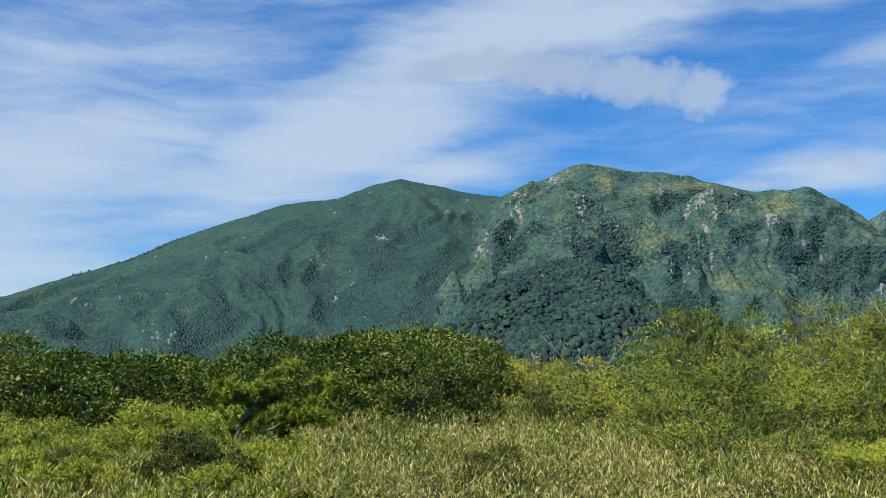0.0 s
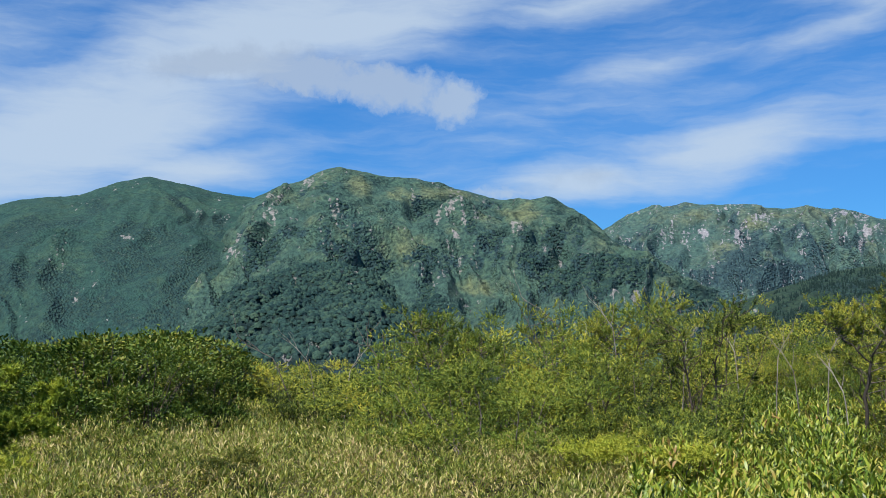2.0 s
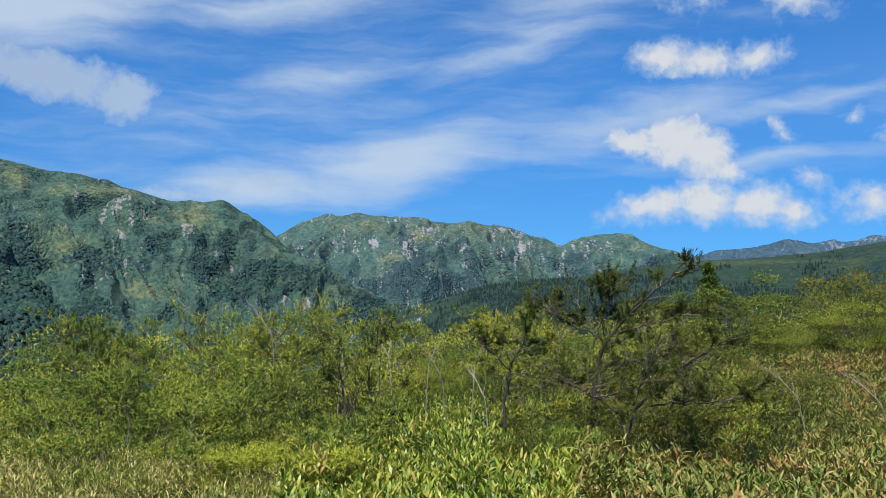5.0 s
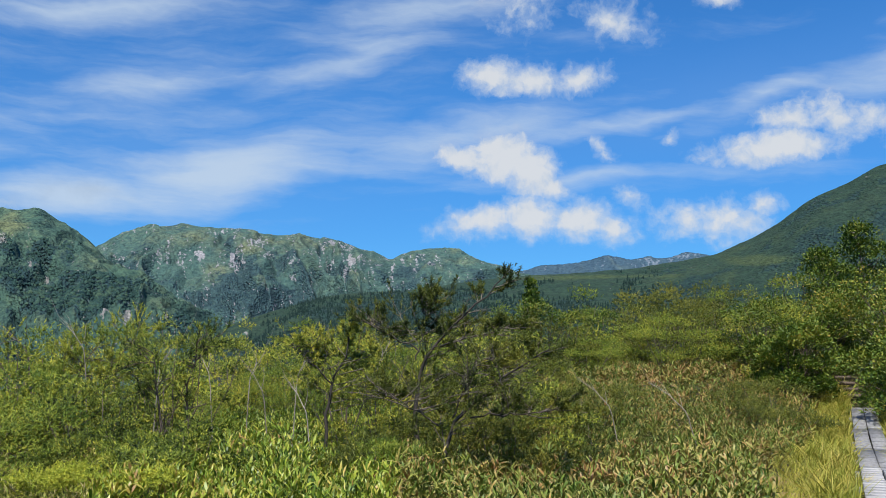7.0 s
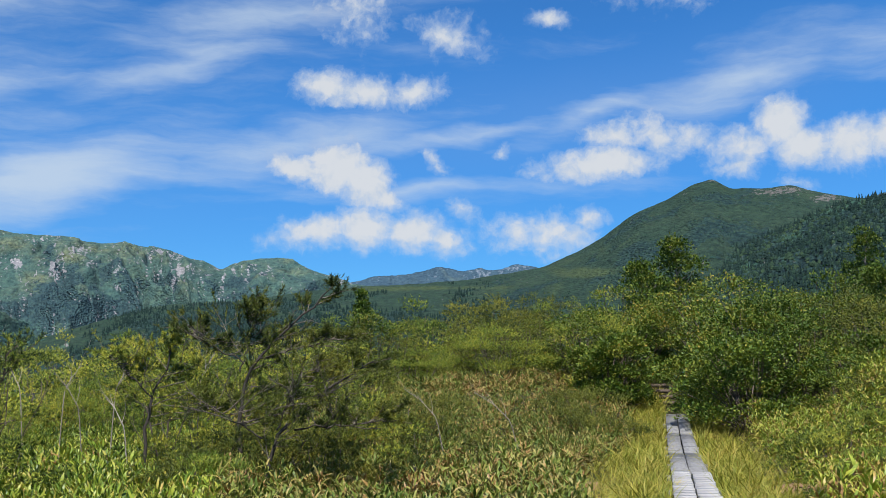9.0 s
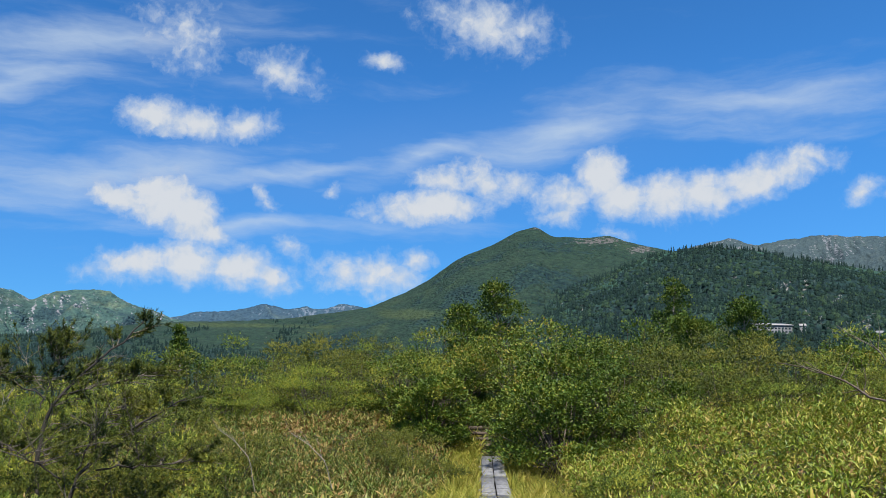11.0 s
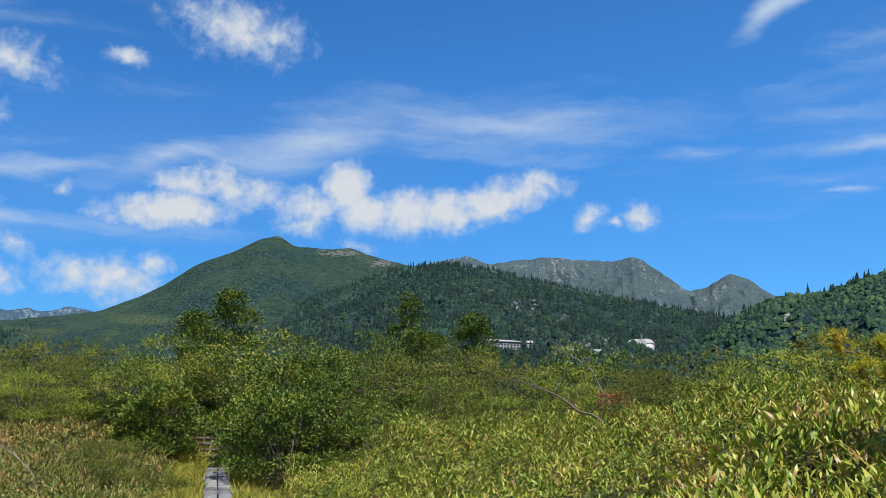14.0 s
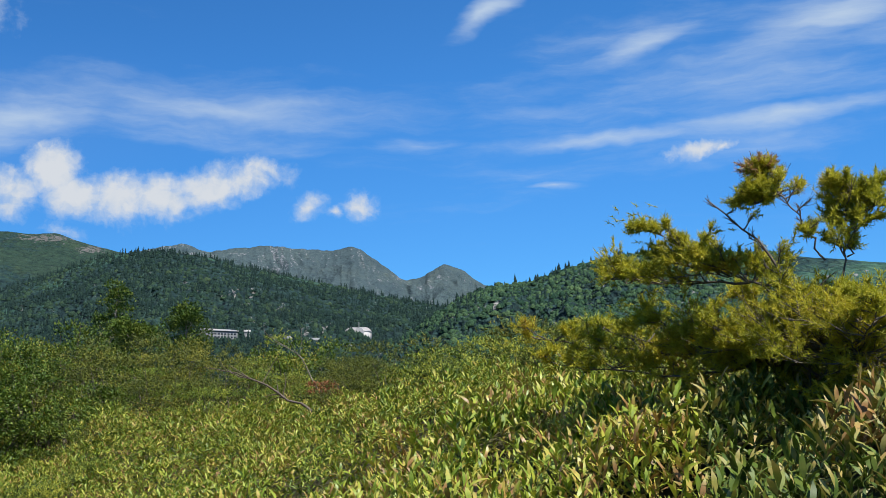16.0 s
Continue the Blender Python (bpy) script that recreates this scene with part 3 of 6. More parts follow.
def mountain(name, label, crest, far, near, foot, power, size, cover, seed, gully=(40, 500), canopy=4.0, wooded=0.0, rocky=0.0, streak=(36, 420), scars=(), woods=(), meads=(), high=0.05, bow=0.05, jag=0.04):
    """A slope that climbs from its foot to a crest. crest: bearings and heights (in degrees above the eye) of its tops and saddles."""
    n_az, n_u = size
    knots = np.array(crest, float)
    az = np.linspace(knots[0, 0], knots[-1, 0], n_az)
    el = np.interp(az, knots[:, 0], knots[:, 1])
    k = np.hanning(max(3, int(n_az * 0.5 / (az[-1] - az[0])) * 2 + 1))
    pad = len(k) // 2
    el = np.convolve(np.pad(el, pad, mode="edge"), k / k.sum(), mode="valid")
    s = np.radians(az) * far
    el = el + jag * fbm(s / 60, s * 0, 4, seed, 0.6)
    crest_d = far * (1 + bow * fbm(s / 900, s * 0 + 3, 3, seed))
    u = np.concatenate([np.linspace(0, 1, n_u), [1.015, 1.04, 1.09, 1.16]])
    U, AZ = np.meshgrid(u, az, indexing="ij")
    S = np.radians(AZ) * far
    D = near + (crest_d[None] - near) * U
    zc = EYE + crest_d * np.tan(np.radians(el))
    Z = foot + (zc[None] - foot) * np.clip(U, 0, 1) ** power
    env = np.clip(4 * U * (1 - U), 0, 1) ** 0.7
    bend = fbm(S / (gully[1] * 1.6), U * 2.2, 3, seed + 5) * 0.7
    g = ridged(S / gully[1] + bend, U * 1.1 + bend * 0.6, 3, seed + 9)
    Z = Z + gully[0] * (g - 0.35) * env
    g2 = ridged(S / (gully[1] * 0.3) + bend * 2.2, U * 3.2 + bend, 2, seed + 14)
    Z = Z + gully[0] * 0.24 * (g2 - 0.3) * env
    g = 0.65 * g + 0.35 * g2
    top = smooth(U, 0.55, 1.0)
    trees = np.clip(0.5 + wooded + 0.8 * fbm(S / 170 + bend * 0.5, D / 360, 4, seed + 20, 0.6) + 0.55 * (0.35 - g) - 0.6 * top, 0, 1)
    EL = np.degrees(np.arctan2(Z - EYE, D))
    for a, e, ra, re, gain in woods:
        trees = trees + gain * np.clip(1.3 - np.hypot((AZ - a) / ra, (EL - e) / re), 0, 1)
    trees = np.clip(trees, 0, 1)
    lines = ridged(S / streak[0] + bend * 2.5, D / streak[1] + 0.3 * bend, 2, seed + 31)
    stone = np.clip(rocky + 1.25 * (lines - 0.68) + 0.45 * fbm(S / 300, D / 400, 3, seed + 33) + 0.05 * top, 0, 1)
    for a, e, ra, re, lean, gain in scars:
        q = np.hypot((AZ - a - lean * (EL - e)) / ra, (EL - e) / re)
        stone = stone + 0.72 * gain * np.clip(1.25 - q, 0, 1)
    stone = np.clip(stone, 0, 1)
    dry = 0.06 + high * top + 0.55 * (g - 0.35) - 0.5 * smooth(U, 0.94, 1.0)
    for a, e, ra, re, gain in meads:
        dry = dry + gain * np.clip(1.3 - np.hypot((AZ - a) / ra, (EL - e) / re), 0, 1)
    dry = np.clip(dry, 0, 1)
    slant = 0.5 * fbm(S / 900, U * 0.6, 1, seed + 61)
    lumps = ridged(S / 22, D / 22, 2, seed + 40)
    Z = Z + canopy * lumps * smooth(trees, 0.3, 0.6) * (1 - smooth(stone, 0.4, 0.6)) * np.clip((1.0 - U) * 8, 0, 1) + 3.0 * rocky * fbm(S / 25, D / 25, 3, seed + 50) * env
    Z = np.where(U > 1, zc[None] - (U - 1) * far * 0.8, Z)
    V = np.stack([D * np.sin(np.radians(AZ)), D * np.cos(np.radians(AZ)), Z], -1)
    me = mesh_from(name, V.reshape(-1, 3), grid_faces(*U.shape)[:, ::-1], cover, True, {"trees": trees, "stone": stone, "dry": dry, "along": np.stack([S, D * 0.6, Z * 1.5], -1), "fall": np.stack([S + slant * (Z - zc[None]), Z * 1.6, Z * 0], -1)})
    SLOPES[name] = (V, U, trees, stone)
    return tagged(new(name, me), label, "mountain", kind="structure")


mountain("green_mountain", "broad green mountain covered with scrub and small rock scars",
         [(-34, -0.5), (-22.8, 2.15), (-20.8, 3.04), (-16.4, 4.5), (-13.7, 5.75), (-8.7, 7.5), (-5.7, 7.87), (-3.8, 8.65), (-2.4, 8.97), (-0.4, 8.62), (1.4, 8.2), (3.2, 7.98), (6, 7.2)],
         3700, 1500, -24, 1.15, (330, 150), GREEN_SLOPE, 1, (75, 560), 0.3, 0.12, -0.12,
         scars=((-3.4, 5.75, 0.5, 0.22, -0.3, 0.8), (-6.9, 5.7, 0.15, 0.3, 0.1, 0.7), (0.3, 7.2, 0.35, 0.3, 0, 0.6), (1.3, 7.9, 0.2, 0.25, 0, 0.6), (-0.6, 4.6, 0.2, 0.12, 0, 0.6), (-2.9, 8.5, 0.25, 0.12, 0, 0.5)))
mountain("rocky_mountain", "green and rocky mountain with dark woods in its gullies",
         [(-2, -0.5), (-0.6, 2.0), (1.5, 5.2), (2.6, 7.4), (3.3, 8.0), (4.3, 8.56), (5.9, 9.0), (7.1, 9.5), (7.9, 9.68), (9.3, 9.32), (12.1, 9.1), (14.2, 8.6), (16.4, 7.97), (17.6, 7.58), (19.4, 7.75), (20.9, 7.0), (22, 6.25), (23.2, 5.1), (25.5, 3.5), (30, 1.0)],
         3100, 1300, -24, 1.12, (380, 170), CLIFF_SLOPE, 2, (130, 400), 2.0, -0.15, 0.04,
         scars=((3.2, 5.7, 0.9, 0.6, -0.5, 0.5), (4.3, 7.25, 0.8, 0.5, -0.5, 0.45), (2.3, 5.1, 0.7, 0.4, -0.6, 0.5), (5.3, 6.9, 0.3, 0.2, -0.4, 0.6), (7.0, 8.9, 0.5, 0.18, -0.2, 0.5), (4.0, 8.1, 0.3, 0.2, -0.4, 0.65),
                (11.75, 8.1, 0.2, 0.5, 0.05, 1.0), (11.9, 8.6, 0.3, 0.12, 0, 0.5), (14.1, 6.1, 0.22, 0.5, -0.25, 1.0), (15.7, 7.8, 0.12, 0.35, -0.2, 0.6), (18.8, 7.0, 0.1, 0.35, -0.2, 0.6), (18.95, 5.2, 0.17, 0.4, -0.2, 0.9), (19.8, 4.3, 0.16, 0.45, -0.2, 0.9), (22.8, 2.9, 0.2, 0.4, -0.2, 0.75), (23.7, 2.6, 0.45, 0.5, -0.3, 1.0), (13.2, 7.2, 0.1, 0.5, -0.3, 0.5), (17.2, 6.7, 0.08, 0.4, -0.2, 0.5), (20.6, 5.4, 0.08, 0.5, -0.3, 0.5)),
         woods=((3.8, 5.0, 1.2, 0.9, 0.6), (7.7, 7.6, 0.5, 0.5, 0.55), (5.2, 6.2, 1.0, 0.5, 0.7), (7.6, 5.2, 1.2, 0.5, 0.7), (14.9, 6.5, 0.4, 0.5, 0.9), (16.0, 5.8, 0.8, 0.55, 0.9), (17.8, 6.1, 0.4, 0.6, 0.9), (18.4, 4.5, 0.9, 0.9, 0.9), (19.4, 5.8, 0.6, 0.8, 0.9), (19.8, 3.4, 1.2, 0.9, 0.9), (21.6, 4.2, 1.1, 0.9, 0.9), (22.0, 3.0, 0.7, 0.6, 0.9), (23.6, 4.0, 1.0, 0.8, 0.9), (15.8, 7.7, 0.6, 0.3, 0.6), (20.8, 5.6, 0.5, 0.6, 0.7), (10.5, 6.0, 2.6, 1.8, -0.5), (15.0, 3.2, 2.0, 1.0, -0.9), (9.3, 8.2, 1.2, 0.5, -0.5)),
         meads=((15.3, 3.1, 1.6, 0.6, 0.45), (11.5, 5.0, 2.2, 1.2, 0.3), (12.5, 8.3, 3.0, 0.5, 0.4), (17.5, 7.2, 2.2, 0.5, 0.35), (8.6, 8.6, 0.7, 0.6, 0.4)))
mountain("wooded_spur", "low spur covered with dark green broadleaf woods",
         [(-4, -1.0), (0.2, 0.4), (1.4, 1.6), (3.1, 3.4), (5.6, 4.4), (8.0, 4.6), (10.5, 3.4), (12.0, 1.7), (14, 0.2), (16, -1)],
         1750, 900, -24, 1.05, (220, 90), HILL_SLOPE, 3, (45, 260), 6.0, 1.0, 0.0, scars=((8.3, 3.3, 0.25, 0.2, 0, 0.8), (9.2, 2.0, 0.15, 0.5, -0.3, 0.7), (10.2, 0.9, 0.12, 0.5, -0.3, 0.7)))
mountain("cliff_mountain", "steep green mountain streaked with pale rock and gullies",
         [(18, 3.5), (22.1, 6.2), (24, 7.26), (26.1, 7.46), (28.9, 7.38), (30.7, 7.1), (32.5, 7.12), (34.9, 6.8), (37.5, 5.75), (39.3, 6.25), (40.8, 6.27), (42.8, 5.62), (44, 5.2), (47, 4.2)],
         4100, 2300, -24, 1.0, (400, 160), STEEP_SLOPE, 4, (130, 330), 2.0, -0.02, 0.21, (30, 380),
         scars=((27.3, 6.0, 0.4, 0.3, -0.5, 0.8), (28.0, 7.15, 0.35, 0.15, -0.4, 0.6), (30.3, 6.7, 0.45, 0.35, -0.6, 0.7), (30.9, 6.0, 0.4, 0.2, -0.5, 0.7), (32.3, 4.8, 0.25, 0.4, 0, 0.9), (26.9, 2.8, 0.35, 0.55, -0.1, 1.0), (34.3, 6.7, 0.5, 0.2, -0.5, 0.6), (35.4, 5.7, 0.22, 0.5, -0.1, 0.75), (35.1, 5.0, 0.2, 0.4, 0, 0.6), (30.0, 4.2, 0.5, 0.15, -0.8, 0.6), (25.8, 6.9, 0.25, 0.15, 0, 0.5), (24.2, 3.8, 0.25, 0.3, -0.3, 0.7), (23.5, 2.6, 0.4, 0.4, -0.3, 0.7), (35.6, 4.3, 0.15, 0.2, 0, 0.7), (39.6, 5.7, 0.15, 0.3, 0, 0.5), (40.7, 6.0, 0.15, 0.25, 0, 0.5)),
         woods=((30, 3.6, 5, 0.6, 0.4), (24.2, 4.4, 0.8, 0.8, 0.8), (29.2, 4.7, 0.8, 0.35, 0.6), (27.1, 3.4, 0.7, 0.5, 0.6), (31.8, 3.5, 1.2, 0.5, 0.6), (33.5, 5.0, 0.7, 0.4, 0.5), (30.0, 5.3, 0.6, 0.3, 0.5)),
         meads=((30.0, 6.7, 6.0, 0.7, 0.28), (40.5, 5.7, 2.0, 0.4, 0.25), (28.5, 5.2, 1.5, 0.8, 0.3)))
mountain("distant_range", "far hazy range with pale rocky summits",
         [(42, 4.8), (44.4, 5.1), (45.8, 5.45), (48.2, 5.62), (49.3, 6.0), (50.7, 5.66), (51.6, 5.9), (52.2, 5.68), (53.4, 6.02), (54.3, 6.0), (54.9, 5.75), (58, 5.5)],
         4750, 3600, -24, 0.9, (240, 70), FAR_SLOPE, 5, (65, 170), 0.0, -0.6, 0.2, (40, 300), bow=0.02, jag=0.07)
mountain("cone_mountain", "smooth green conical mountain with a rocky shoulder",
         [(28, 2.0), (32.4, 3.35), (34.8, 3.95), (37.9, 4.12), (44.2, 4.88), (50.1, 5.15), (54.9, 5.82), (56.8, 6.6), (58.4, 7.5), (59.9, 8.55), (61.8, 9.3), (63.0, 9.95), (64.1, 10.27), (65.0, 9.65), (66.7, 9.6), (68.0, 9.68), (69.1, 9.3), (70.4, 8.95), (73, 8.4), (80, 7)],
         2600, 900, -20, 1.1, (380, 130), CONE_SLOPE, 6, (16, 420), 1.0, 0.12, -0.22,
         scars=((60.0, 8.3, 0.09, 0.45, 1.6, 0.8), (67.6, 9.4, 1.9, 0.3, 0, 0.95), (69.8, 8.9, 1.1, 0.35, 0, 0.95), (64.2, 10.1, 0.5, 0.15, 0, 0.7)),
         woods=((36, 3.2, 6, 0.8, 0.5), (57.5, 5.6, 1.8, 0.35, -0.8), (46, 4.8, 6, 0.15, -0.5)), meads=((47, 4.8, 6.0, 0.14, 0.8), (57.3, 5.5, 1.8, 0.3, 0.9)))
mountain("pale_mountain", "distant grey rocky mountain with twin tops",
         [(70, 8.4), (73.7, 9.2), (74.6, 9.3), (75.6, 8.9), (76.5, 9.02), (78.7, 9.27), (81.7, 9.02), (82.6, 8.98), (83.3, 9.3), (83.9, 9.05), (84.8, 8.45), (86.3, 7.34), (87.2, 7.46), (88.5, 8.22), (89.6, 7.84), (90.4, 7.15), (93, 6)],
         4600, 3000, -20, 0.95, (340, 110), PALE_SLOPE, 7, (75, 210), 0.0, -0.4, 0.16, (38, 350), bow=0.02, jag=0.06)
mountain("forest_hill", "dark hill covered with conifers and broadleaf trees",
         [(50, -1), (56, 2.5), (60.8, 5.2), (67, 7.2), (70.7, 8.7), (73.1, 8.9), (75, 8.72), (77.7, 8.15), (80.6, 7.5), (82.9, 7.0), (84.9, 6.55), (89.4, 5.7), (94, 5.2), (100, 4.2), (114, 2)],
         1800, 650, -8, 1.2, (270, 80), HILL_SLOPE, 8, (22, 330), 5.0, 0.75, 0.0)
mountain("wooded_ridge", "wooded ridge with conifers along its crest",
         [(80, 1.0), (84, 3.2), (87, 4.9), (89.0, 6.2), (91.1, 6.95), (93.5, 7.15), (95.1, 7.7), (98.2, 8.35), (101, 8.4), (106, 8.0), (116, 6.5), (124, 3)],
         1350, 600, -8, 1.15, (240, 70), HILL_SLOPE, 9, (24, 260), 5.0, 0.5, 0.0)

# ---- woods on the far slopes ----
def dome(sides, levels):
    """A rounded crown: rings of corners that close to a top."""
    v, f = [], []
    for k, (rad, z) in enumerate(levels):
        v += [(rad * math.cos((i + 0.5 * k) * 6.2832 / sides), rad * math.sin((i + 0.5 * k) * 6.2832 / sides), z) for i in range(sides)]
    v.append((0, 0, 1.0))
    for k in range(len(levels) - 1):
        for i in range(sides):
            a, b = k * sides + i, k * sides + (i + 1) % sides
            f += [(a, b, a + sides), (b, b + sides, a + sides)]
    last = (len(levels) - 1) * sides
    return np.array(v), np.array(f + [(last + i, last + (i + 1) % sides, len(v) - 1) for i in range(sides)])


CONE_V, CONE_F = [], []
for tier, (r0, z0, z1) in enumerate(((0.24, 0.06, 0.55), (0.18, 0.34, 0.8), (0.11, 0.6, 1.0))):
    k = len(CONE_V)
    CONE_V += [(r0 * (1 + 0.18 * (i % 2)) * math.cos(i * 1.0472 + tier), r0 * (1 + 0.18 * (i % 2)) * math.sin(i * 1.0472 + tier), z0) for i in range(6)] + [(0, 0, z1)]
    CONE_F += [(k + i, k + (i + 1) % 6, k + 6) for i in range(6)]
CONE_V, CONE_F = np.array(CONE_V), np.array(CONE_F)


def repeat(shape_v, shape_f, places, scale, seed, jitter=0.0):
    """Many turned and scaled copies of one small shape, as arrays."""
    r = np.random.default_rng(seed)
    c, a = len(places), r.uniform(0, 6.283, len(places))
    v = np.repeat(shape_v[None], c, 0) * (1 + jitter * r.uniform(-1, 1, (c, len(shape_v), 1)))
    v = v * scale[:, None, :]
    x, y = v[..., 0] * np.cos(a)[:, None] - v[..., 1] * np.sin(a)[:, None], v[..., 0] * np.sin(a)[:, None] + v[..., 1] * np.cos(a)[:, None]
    v = np.stack([x, y, v[..., 2]], -1) + places[:, None]
    f = shape_f[None] + (np.arange(c) * len(shape_v))[:, None, None]
    return v.reshape(-1, 3), f.reshape(-1, shape_f.shape[1])


def scatter_on(name, count, seed, lo=0.05, hi=1.0, trees_min=0.35, bearing=None):
    V, U, trees, stone = SLOPES[name]
    r = np.random.default_rng(seed)
    ok = (U >= lo) & (U <= hi) & (trees > trees_min) & (stone < 0.5)
    if bearing:
        az = np.degrees(np.arctan2(V[..., 0], V[..., 1]))
        ok &= (az > bearing[0]) & (az < bearing[1])
    idx = np.argwhere(ok[:-1, :-1])
    pick = idx[r.integers(0, len(idx), count)]
    a, b = r.uniform(0, 1, (count, 1)), r.uniform(0, 1, (count, 1))
    p = V[pick[:, 0], pick[:, 1]]
    return p + a * (V[pick[:, 0] + 1, pick[:, 1]] - p) + b * (V[pick[:, 0], pick[:, 1] + 1] - p)


def slope_point(az, el):
    """A place on the forest hill in a given direction."""
    V, U = SLOPES["forest_hill"][:2]
    V = V[(U > 0.03) & (U < 0.9)]
    a, e = np.degrees(np.arctan2(V[:, 0], V[:, 1])), np.degrees(np.arctan2(V[:, 2] - EYE, np.hypot(V[:, 0], V[:, 1])))
    return Vector(V[np.argmin((a - az) ** 2 + (e - el) ** 2)])


CLEARINGS = [(az, math.hypot(*slope_point(az, el)[:2]), half, reach) for az, el, half, reach in ((76.5, 4.2, 1.0, 9), (77.8, 4.2, 0.3, 8), (83.8, 4.36, 0.75, 9), (79.9, 4.35, 0.2, 9), (81.4, 4.3, 0.3, 9))]


def woods(name, label, spots, mat, shape, height, spread, seed, jitter):
    r = np.random.default_rng(seed)
    a, dist = np.degrees(np.arctan2(spots[:, 0], spots[:, 1])), np.hypot(spots[:, 0], spots[:, 1])
    for az, d, half, reach in CLEARINGS:
        spots = spots[~((np.abs(a - az) < half) & (dist > d - reach) & (dist < d + 25))]
        a, dist = np.degrees(np.arctan2(spots[:, 0], spots[:, 1])), np.hypot(spots[:, 0], spots[:, 1])
    h = r.uniform(*height, (len(spots), 1)) * np.exp(r.normal(0, 0.12, (len(spots), 1)))
    wdt = h * r.uniform(*spread, (len(spots), 1))
    v, f = repeat(*shape, spots, np.concatenate([wdt, wdt, h], 1), seed, jitter)
    return tagged(new(name, mesh_from(name, v, f, mat, True)), label, "trees", kind="stuff")


cone, ball, crown_fine = (CONE_V, CONE_F), dome(4, ((0.95, -0.2), (0.8, 0.55))), dome(5, ((0.92, -0.2), (0.8, 0.5)))
tops = np.concatenate([scatter_on("forest_hill", 8600, 1, 0.03, 1.0, 0.2, (60, 92)), scatter_on("forest_hill", 300, 2, 0.97, 1.0, 0.0, (64, 92))])
keep = (fbm(tops[:, 0] / 120, tops[:, 1] / 120, 3, 77) > -0.2) | (tops[:, 2] > 240)
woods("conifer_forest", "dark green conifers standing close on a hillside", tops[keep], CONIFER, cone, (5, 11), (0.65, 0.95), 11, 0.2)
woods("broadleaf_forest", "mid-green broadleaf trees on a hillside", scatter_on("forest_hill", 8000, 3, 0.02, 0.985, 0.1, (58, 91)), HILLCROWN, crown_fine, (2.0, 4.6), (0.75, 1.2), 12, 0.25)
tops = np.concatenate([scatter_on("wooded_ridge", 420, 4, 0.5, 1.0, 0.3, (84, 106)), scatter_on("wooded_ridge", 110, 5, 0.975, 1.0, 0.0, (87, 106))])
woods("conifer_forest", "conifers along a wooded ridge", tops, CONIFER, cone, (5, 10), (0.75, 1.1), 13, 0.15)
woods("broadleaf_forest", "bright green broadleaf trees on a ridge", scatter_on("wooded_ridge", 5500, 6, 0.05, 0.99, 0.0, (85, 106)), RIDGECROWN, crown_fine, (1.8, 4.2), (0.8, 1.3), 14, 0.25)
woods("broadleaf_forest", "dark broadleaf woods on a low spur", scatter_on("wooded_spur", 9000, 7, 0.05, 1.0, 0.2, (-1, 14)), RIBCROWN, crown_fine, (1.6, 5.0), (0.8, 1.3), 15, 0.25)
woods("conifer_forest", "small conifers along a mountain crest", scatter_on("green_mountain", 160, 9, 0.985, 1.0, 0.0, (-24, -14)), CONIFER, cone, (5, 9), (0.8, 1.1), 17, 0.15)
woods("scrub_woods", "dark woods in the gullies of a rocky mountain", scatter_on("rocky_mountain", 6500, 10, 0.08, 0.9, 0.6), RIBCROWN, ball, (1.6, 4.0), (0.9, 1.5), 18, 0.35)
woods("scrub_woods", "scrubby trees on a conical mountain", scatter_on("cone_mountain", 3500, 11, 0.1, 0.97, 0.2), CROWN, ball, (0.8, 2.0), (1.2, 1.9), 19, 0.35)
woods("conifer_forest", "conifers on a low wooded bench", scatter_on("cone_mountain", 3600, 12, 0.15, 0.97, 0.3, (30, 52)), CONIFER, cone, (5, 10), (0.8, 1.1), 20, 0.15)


def slope_at(az, d):
    V = SLOPES["forest_hill"][0].reshape(-1, 3)
    p = polar(az, d)
    return V[np.argmin((V[:, 0] - p.x) ** 2 + (V[:, 1] - p.y) ** 2)]


for (az, d, half, reach), label in ((CLEARINGS[0], "broadleaf trees that hide the foot of the hotel"), (CLEARINGS[2], "broadleaf trees that hide the foot of the hall")):
    front = np.array([slope_at(a, d - e) for a, e in zip(rng.uniform(az - half, az + half, 46), rng.uniform(reach + 2, reach + 13, 46))])
    woods("broadleaf_trees", label, front + rng.normal(0, 1.5, front.shape) * (1, 1, 0), HILLCROWN, crown_fine, (4.5, 7.0), (0.5, 0.75), int(az), 0.25)


# ---- plants ----
def unit(v):
    return v / (np.linalg.norm(v, axis=-1, keepdims=True) + 1e-9)


def tube(points, radii, sides=5):
    """A tapering limb along a line of points."""
    p = np.asarray(points, float)
    tang = unit(np.gradient(p, axis=0))
    ref = np.where(np.abs(tang[:, 2:3]) > 0.9, (1.0, 0, 0), (0, 0, 1.0))
    a = unit(np.cross(tang, ref))
    b = np.cross(tang, a)
    ang = np.arange(sides) * 2 * math.pi / sides
    ring = p[:, None] + np.asarray(radii)[:, None, None] * (np.cos(ang)[None, :, None] * a[:, None] + np.sin(ang)[None, :, None] * b[:, None])
    i = np.arange(len(p) * sides).reshape(len(p), sides)
    j = np.roll(i, -1, 1)
    return ring.reshape(-1, 3), np.stack([i[:-1], j[:-1], j[1:], i[1:]], -1).reshape(-1, 4)


def joined(parts):
    vs, fs, k = [], [], 0
    for v, f in parts:
        vs.append(v)
        fs.append(f + k)
        k += len(v)
    return np.concatenate(vs), np.concatenate(fs)


